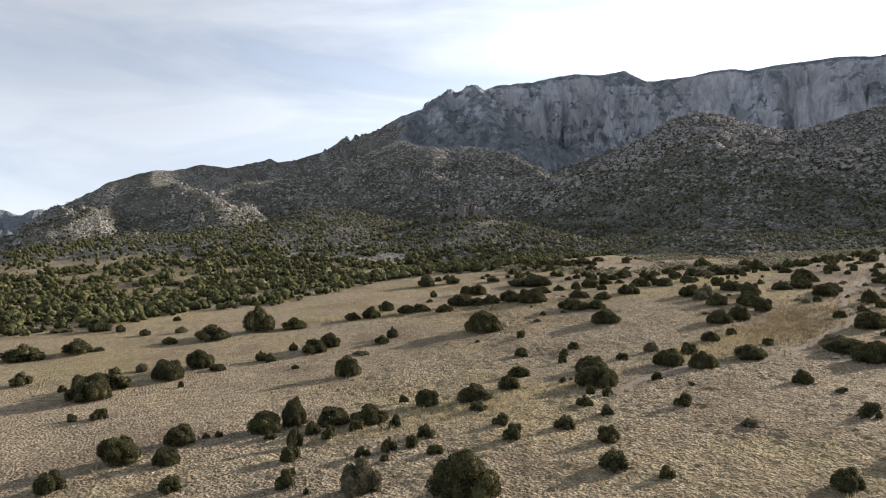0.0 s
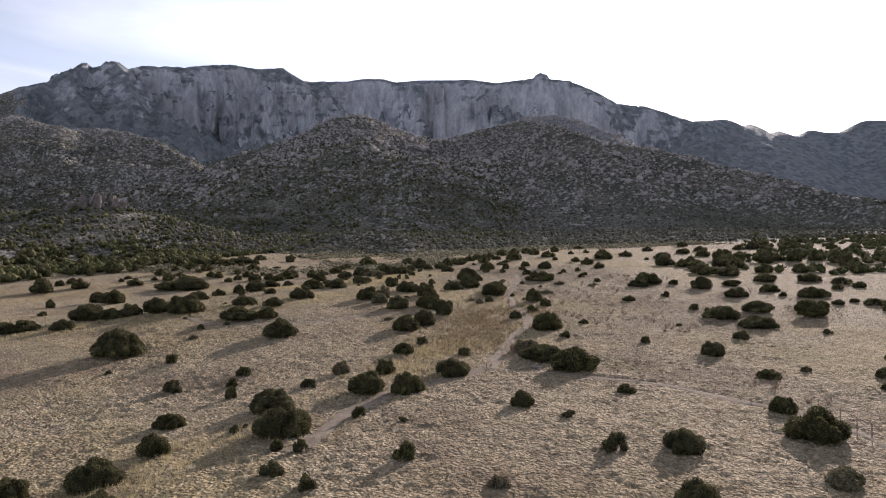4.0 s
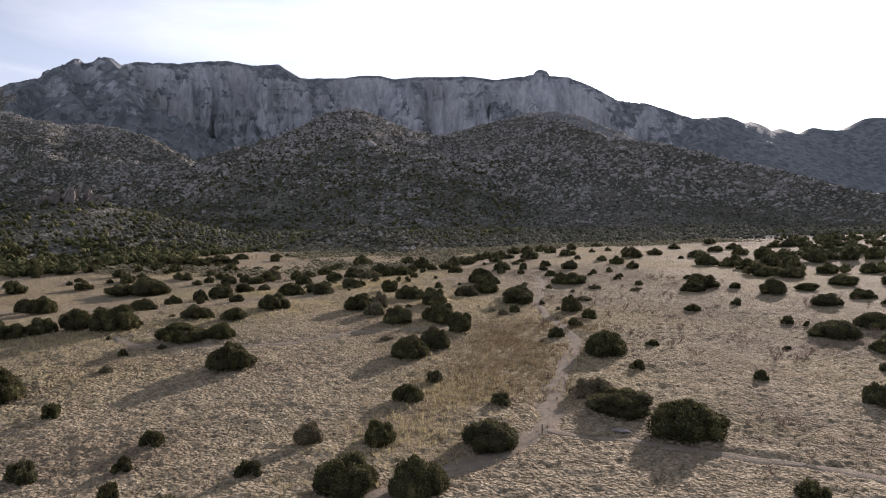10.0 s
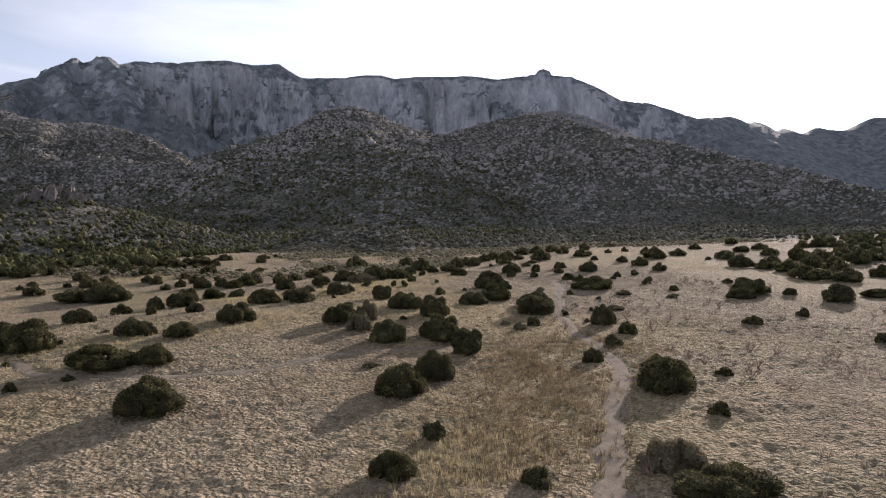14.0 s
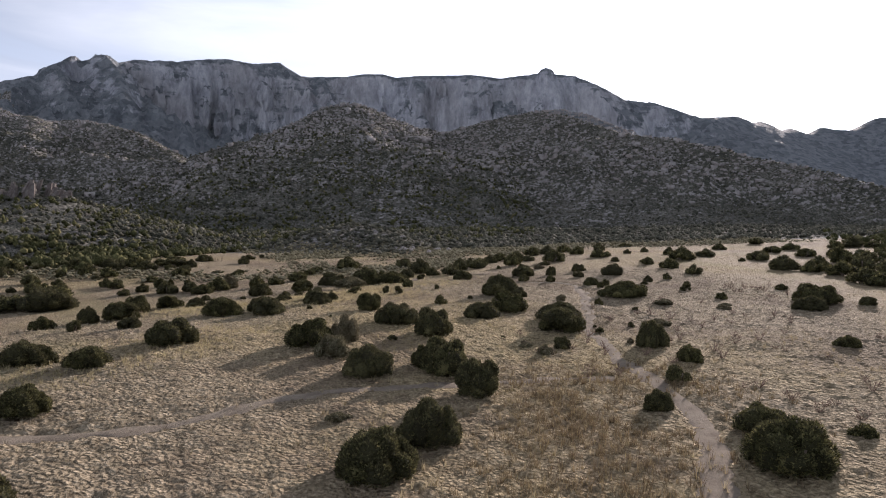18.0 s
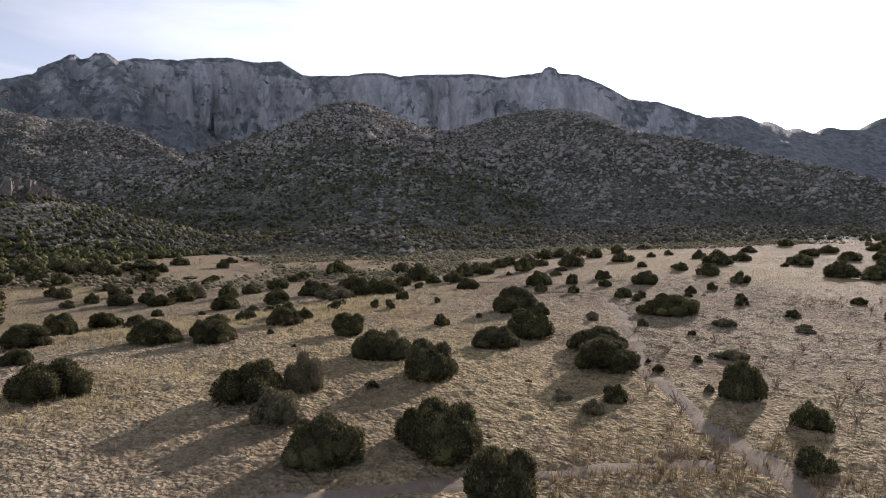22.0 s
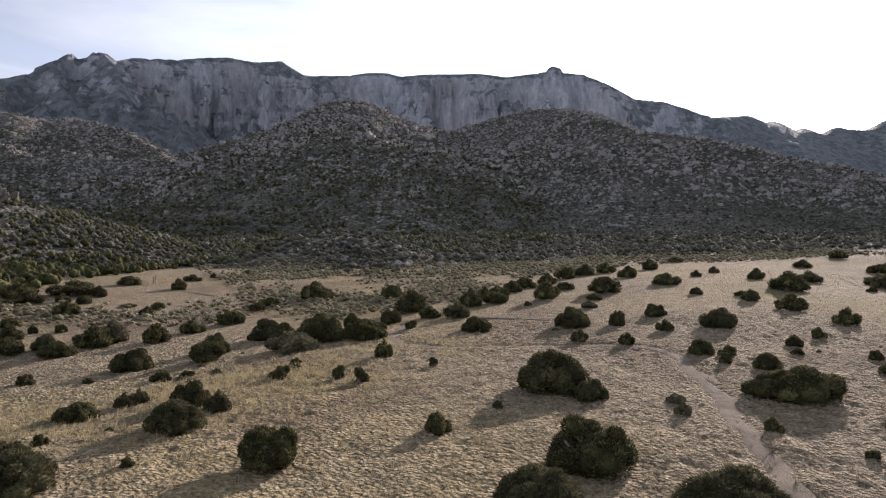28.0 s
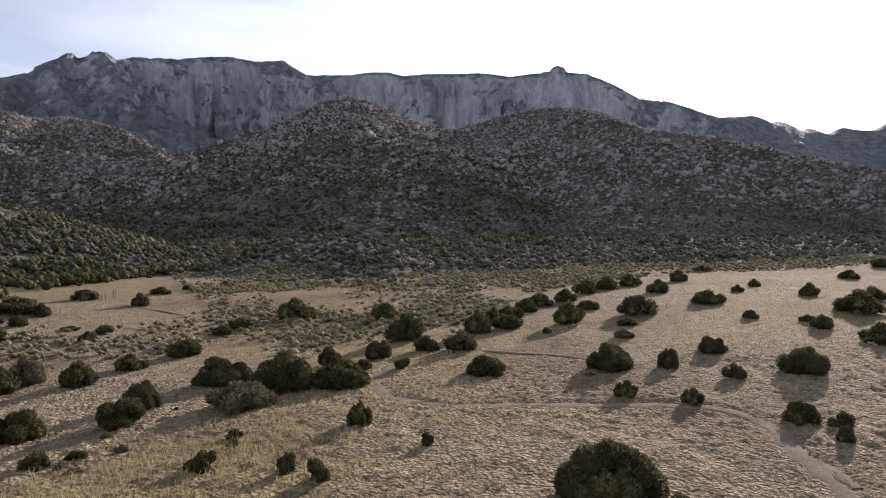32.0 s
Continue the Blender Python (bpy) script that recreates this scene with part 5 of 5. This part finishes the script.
tagged(blobs("boulder_field", rocks, GRANITE, 0.38, 40, 0.3, BLOCK), "weathered granite boulders strewn over the foothills", "boulder", kind="stuff")


# ---- rock towers of the mountain wall ----
def buttress(x, y, z, wide, tall, seed):
    """A rounded granite column with upright flutes, standing out of the cliff."""
    v = BALLS[4][0].copy()
    shift = Vector((seed * 3.7, seed * 1.3, 0))
    for k, p in enumerate(v):
        flute = noise.noise(Vector((p[0] * 2.2, p[1] * 2.2, p[2] * 0.5)) + shift) * 0.34
        block = noise.noise(Vector((p[0] * 5, p[1] * 5, p[2] * 3)) + shift) * 0.16
        v[k] = p * (1 + flute + block)
    turn = seed * 2.1
    wx, wy = wide * (0.8 + 0.4 * ((seed * 0.37) % 1)), wide
    out = np.c_[v[:, 0] * wx * math.cos(turn) - v[:, 1] * wy * math.sin(turn) + x, v[:, 0] * wx * math.sin(turn) + v[:, 1] * wy * math.cos(turn) + y, v[:, 2] * tall + z]
    ob = bulk_mesh("buttress", out, BALLS[4][1], MOUNTAIN)
    ob.parent = mountain
    return ob


BALLS[4] = ball(4)
for k, spot in enumerate(((15, 1764, 414, 21, 33), (75, 1771, 423, 23, 33), (42, 1750, 398, 26, 40), (68, 1737, 384, 28, 42), (96, 1755, 402, 19, 34), (-12, 1757, 394, 23, 36), (-38, 1753, 378, 20, 34), (20, 1738, 380, 20, 30), (-222, 1556, 268, 11, 23), (-165, 1600, 286, 11, 21), (-206, 1568, 262, 10, 16))):
    buttress(*spot, k + 0.5)
wall = next(line for brow, depth, flank, crags, line in RIDGES if depth == 130)
tower_rng = random.Random(9)
for (ax, ay, az), (bx, by, bz) in zip(wall, wall[1:]):
    gap = math.hypot(bx - ax, by - ay)
    for k in range(int(gap / 24 + tower_rng.random())):
        s, out = tower_rng.random(), tower_rng.uniform(35, 125)
        px, py = ax + (bx - ax) * s, ay + (by - ay) * s
        far = math.hypot(px - 25, py - 60)
        px, py = px - (px - 25) / far * out, py - (py - 60) / far * out
        if px < 110 or px > 1150:
            continue
        wide = tower_rng.uniform(10, 20)
        buttress(px, py, near_land(px, py) - wide * 0.4, wide, wide * tower_rng.uniform(1.5, 2.6), tower_rng.uniform(1, 90))


# ---- the split rock below the northern foothill ----
def outcrop(x, y, wide, deep, count, seed):
    """A stand of upright granite slabs that lean on one another."""
    r = random.Random(seed)
    top = new("rock_outcrop")
    top.location = (x, y, near_land(x, y))
    tagged(top, "jagged outcrop of upright split granite slabs on the hillside", "rock")
    for k in range(count):
        u = r.uniform(-0.5, 0.5)
        px, py = x + u * wide, y + r.uniform(-0.5, 0.5) * deep
        pz = near_land(px, py)
        h, w, d = r.uniform(4.5, 10) * (1.15 - abs(u)), r.uniform(1.6, 3.2), r.uniform(1.6, 3.2)
        bm = bmesh.new()
        bmesh.ops.create_cube(bm, size=1)
        bmesh.ops.subdivide_edges(bm, edges=bm.edges[:], cuts=2, use_grid_fill=True)
        for v in bm.verts:
            taper = 1 - r.uniform(0.9, 1.3) * max(0, v.co.z)
            v.co = Vector((v.co.x * w * taper + r.uniform(-0.2, 0.2), v.co.y * d * taper + r.uniform(-0.2, 0.2), (v.co.z + 0.3) * h + r.uniform(-0.3, 0.3)))
        bm.transform(Matrix.Translation((px - x, py - y, pz - top.location.z - 1)) @ Euler((r.uniform(-0.2, 0.2), r.uniform(0.1, 0.6), r.uniform(-0.5, 0.5))).to_matrix().to_4x4())
        me = bpy.data.meshes.new("slab")
        bm.to_mesh(me)
        bm.free()
        me.materials.append(SLAB)
        ob = new("slab", me)
        ob.parent = top
    return top


outcrop(9, 381, 30, 14, 36, 8)


# ---- grey shrubs, dead twigs, posts and a stone by the trail ----
def sage_shrub(x, y, wide, high):
    """A loose grey-green shrub with a twiggy foot."""
    tree = new("sage_shrub")
    tree.matrix_world = pose(x, y, float(ground_at(np.array([x]), np.array([y]))[0]) - 0.05, 0, 0, pick_rng.uniform(0, 360)) @ Matrix.Diagonal((wide * 1.05, wide, high * 1.1, 1))
    tagged(tree, "loose grey-green sage shrub among the junipers", "shrub", "sage shrubs")
    for name, me in (("stem", SAGE_KINDS[0][1]), ("crown", SAGE_KINDS[pick_rng.randrange(3)][0])):
        child = new(name, me)
        child.parent = tree
    return tree


SAGE_KINDS = [(crown_mesh("crown", rng, 20, 5200, 0.036, SAGE, 1.2), trunk_mesh("stem", rng, 5)) for k in range(3)]
sage_shrub(23.0, 76.2, 1.6, 1.5)
sage_shrub(42.9, 75.4, 2.9, 1.6)
sage_shrub(41.9, 112.1, 2.5, 1.9)
sage_shrub(-4.6, 38.6, 2.5, 2.1)
sage_shrub(44.6, 117.0, 2.4, 2.3)
sage_shrub(73.8, 113.6, 2.5, 0.8)
sage_shrub(61.2, 161.0, 4.6, 2.1)
sage_shrub(47.9, 180.7, 3.6, 2.5)
sage_shrub(35.7, 37.5, 1.8, 1.3)
sage_shrub(20.2, 45.4, 1.2, 0.7)
sage_shrub(13.6, 99.8, 1.4, 0.6)
sage_shrub(38.1, 99.9, 1.3, 0.5)
sage_shrub(51.3, 153.3, 0.9, 0.5)
sage_shrub(51.9, 152.3, 0.8, 0.4)
sage_shrub(53.4, 158.4, 0.8, 0.4)
sage_shrub(54.1, 155.3, 0.8, 0.5)
sage_shrub(97.3, 164.4, 2.0, 0.9)
sage_shrub(83.3, 122.0, 2.2, 0.8)
sage_shrub(56.9, 107.9, 1.4, 0.8)
sage_shrub(88.5, 118.1, 1.5, 0.5)
sage_shrub(56.8, 110.2, 1.1, 0.5)
sage_shrub(65.3, 108.0, 0.6, 0.5)
sage_shrub(86.5, 116.6, 1.6, 0.6)
sage_shrub(57.3, 111.2, 0.5, 0.4)
sage_shrub(74.8, 129.1, 1.0, 0.9)
sage_shrub(76.4, 131.2, 1.3, 0.7)
sage_shrub(95.7, 135.1, 0.5, 0.3)
sage_shrub(85.3, 154.6, 1.0, 0.4)
sage_shrub(-42.6, 111.5, 2.0, 1.3)
sage_shrub(-71.7, 117.8, 4.8, 1.0)
sage_shrub(-65.0, 117.1, 3.8, 0.8)
sage_shrub(-36.3, 82.5, 1.6, 1.2)
sage_shrub(-10.4, 87.3, 2.1, 0.6)


def twig_mesh(r):
    """Bare forked twigs that fan out from one foot."""
    verts, faces = [], []

    def stick(p, d, ln, w):
        q = p + d * ln
        s = d.cross(Vector((r.uniform(-1, 1), r.uniform(-1, 1), 0.3))).normalized() * w
        t = d.cross(s).normalized() * w
        k = len(verts)
        verts.extend([p + s, p - s * 0.5 + t, p - s * 0.5 - t, q])
        faces.extend([(k, k + 1, k + 3), (k + 1, k + 2, k + 3), (k + 2, k, k + 3)])
        return q

    for k in range(12):
        d = Vector((r.uniform(-0.8, 0.8), r.uniform(-0.8, 0.8), r.uniform(0.6, 1.1))).normalized()
        p = stick(Vector((0, 0, -0.05)), d, r.uniform(0.4, 0.7), 0.022)
        for n in range(3):
            e = (d + Vector((r.uniform(-0.6, 0.6), r.uniform(-0.6, 0.6), r.uniform(-0.1, 0.5)))).normalized()
            stick(p - d * r.uniform(0, 0.25), e, r.uniform(0.2, 0.45), 0.014)
    me = bpy.data.meshes.new("twigs")
    me.from_pydata(verts, [], faces)
    me.materials.append(TWIGS)
    me.update()
    return me


twig_rng = random.Random(3)
TWIG_KINDS = [twig_mesh(twig_rng) for k in range(5)]
for x, y, s in ((55.5, 101.4, 1.0), (60.7, 105.8, 0.9), (56.4, 107.8, 0.8), (59.7, 108.3, 0.7), (62.1, 107.4, 0.8), (57.5, 100.8, 0.9), (57.0, 110.7, 0.6)):
    ob = new("dead_shrub", TWIG_KINDS[twig_rng.randrange(5)])
    ob.matrix_world = pose(x, y, float(ground_at(np.array([x]), np.array([y]))[0]), 0, 0, twig_rng.uniform(0, 360)) @ Matrix.Diagonal((s, s, s * 1.1, 1))
    tagged(ob, "tall bare brown shrub standing beside the trail", "shrub", "bare shrubs")
planted = np.array(PLANTED)
made = 0
while made < 170:
    x, y = twig_rng.uniform(34, 112), twig_rng.uniform(46, 128)
    if x - 0.42 * y < 8 or on_trail(x, y) or np.min(np.hypot(planted[:, 0] - x, planted[:, 1] - y) - planted[:, 2] * 0.5) < 0.4:
        continue
    if grain(np.array([x / 13.0]), np.array([y / 13.0]), 99)[0] < 0.42:
        continue
    s = twig_rng.uniform(0.6, 1.25)
    ob = new("dead_shrub", TWIG_KINDS[twig_rng.randrange(5)])
    ob.matrix_world = pose(x, y, float(ground_at(np.array([x]), np.array([y]))[0]), 0, 0, twig_rng.uniform(0, 360)) @ Matrix.Diagonal((s, s, s * twig_rng.uniform(0.7, 1.2), 1))
    tagged(ob, "bare brown twiggy shrub in dry grass", "shrub", "bare shrubs")
    made += 1


def trail_post(x, y, high):
    """A short square wooden marker with a bevelled top."""
    bm = bmesh.new()
    bmesh.ops.create_cube(bm, size=1)
    bmesh.ops.transform(bm, matrix=Matrix.Translation((0, 0, high / 2 - 0.1)) @ Matrix.Diagonal((0.08, 0.08, high + 0.2, 1)), verts=bm.verts)
    bmesh.ops.bevel(bm, geom=bm.edges[:], offset=0.015, segments=1, affect="EDGES")
    me = bpy.data.meshes.new("trail_post")
    bm.to_mesh(me)
    bm.free()
    me.materials.append(BARK)
    ob = new("trail_post", me)
    ob.location = (x, y, float(ground_at(np.array([x]), np.array([y]))[0]))
    return tagged(ob, "short weathered wooden marker post beside the trail", "post", "trail posts")


def trail_fence(*feet):
    """Thin steel posts with a cable strung along their heads."""
    top = new("trail_fence")
    tagged(top, "short run of thin dark posts joined by a cable", "fence")
    heads = []
    for x, y in feet:
        z = float(ground_at(np.array([x]), np.array([y]))[0])
        bm = bmesh.new()
        bmesh.ops.create_cone(bm, cap_ends=True, segments=8, radius1=0.035, radius2=0.03, depth=1.05, matrix=Matrix.Translation((x, y, z + 0.35)))
        me = bpy.data.meshes.new("post")
        bm.to_mesh(me)
        bm.free()
        me.materials.append(BARK)
        new("post", me).parent = top
        heads.append(Vector((x, y, z + 0.8)))
    for a, b in zip(heads, heads[1:]):
        bm = bmesh.new()
        run = b - a
        bmesh.ops.create_cone(bm, cap_ends=True, segments=6, radius1=0.014, radius2=0.014, depth=run.length, matrix=Matrix.Translation((a + b) / 2) @ run.to_track_quat("Z", "Y").to_matrix().to_4x4())
        me = bpy.data.meshes.new("cable")
        bm.to_mesh(me)
        bm.free()
        me.materials.append(BARK)
        new("cable", me).parent = top
    return top


trail_fence((47.9, 46.9), (47.0, 44.8), (46.2, 43.2), (45.4, 41.8), (44.7, 40.3))
trail_post(34.94, 70.41, 0.5)
trail_post(58.17, 101.53, 0.6)
trail_post(54.31, 230.03, 1.0)
trail_post(54.85, 230.52, 1.0)
trail_post(55.98, 232.00, 1.4)
trail_post(56.29, 231.99, 1.4)


# ---- sage flats beyond the dry wash, and stones on the low mound ----
def sagey(x, y, d):
    flat = np.clip((y - np.interp(x, [70, 86, 121, 151, 206, 260], [176, 176, 203, 211, 204, 198])) / 6, 0, 1) * (x > 68)
    flat = flat * np.clip((np.interp(x, BRUSH_X, BRUSH_Y) + 14 - y) / 10, 0, 1) * (y > 150)
    wash = np.clip(1.6 - np.abs(y - np.interp(x, [15, 46, 52, 58, 63, 71, 84], [212, 199, 191, 195, 200, 209, 216])) / 7, 0, 1) * (x > 12) * (x < 84)
    return np.clip(np.maximum(flat, wash), 0, 1) * np.clip(0.75 + rough(x, y, 11, 3, 87) * 1.8, 0, 1)


sr = np.random.default_rng(51)
sx, sy = sr.uniform(15, 235, 40000), sr.uniform(150, 285, 40000)
ok = sr.random(40000) < sagey(sx, sy, 0)
sx, sy = sx[ok], sy[ok]
sage_places = np.c_[sx, sy, ground_at(sx, sy), sr.uniform(0.6, 1.5, len(sx))]
tagged(thicket("sage_scrub", sage_places, SCRUB, 1, 9, 0.5, 52, OCTA), "low grey-green sage scrub on the flat below the hills", "scrub", kind="stuff")


def boulder(x, y, size, seed):
    """A weathered granite block, sunk a little into the ground."""
    r = random.Random(seed)
    bm = bmesh.new()
    bmesh.ops.create_icosphere(bm, subdivisions=3, radius=0.5)
    sx, sy, sz = size * r.uniform(0.8, 1.3), size * r.uniform(0.8, 1.2), size * r.uniform(0.6, 0.95)
    for v in bm.verts:
        v.co *= 1 + 0.35 * noise.noise(v.co * 2.3 + Vector((seed, 0, 0))) + 0.10 * noise.noise(v.co * 7 + Vector((0, seed, 0)))
        v.co = Vector((v.co.x * sx, v.co.y * sy, v.co.z * sz))
    me = bpy.data.meshes.new("boulder")
    bm.to_mesh(me)
    bm.free()
    me.materials.append(GRANITE)
    ob = new("boulder", me)
    ob.matrix_world = pose(x, y, near_land(x, y) + sz * 0.22, 0, 0, r.uniform(0, 360))
    return tagged(ob, "weathered granite boulder half sunk in brush on a low mound", "boulder", "boulders on the mound")


flat_stone = boulder(38.8, 68.2, 0.75, 77)
flat_stone.name = "flat_stone"
flat_stone.scale = (1.3, 0.8, 0.4)
tagged(flat_stone, "flat dark stone lying in dry grass beside the trail", "stone", "stones by the trail")
stone_rng = random.Random(21)
for k in range(20):
    boulder(stone_rng.gauss(115, 5), stone_rng.gauss(252, 7), stone_rng.uniform(0.7, 2.0), k)
for k in range(8):
    boulder(stone_rng.gauss(112, 8), stone_rng.gauss(274, 9), stone_rng.uniform(1.0, 2.8), 40 + k)
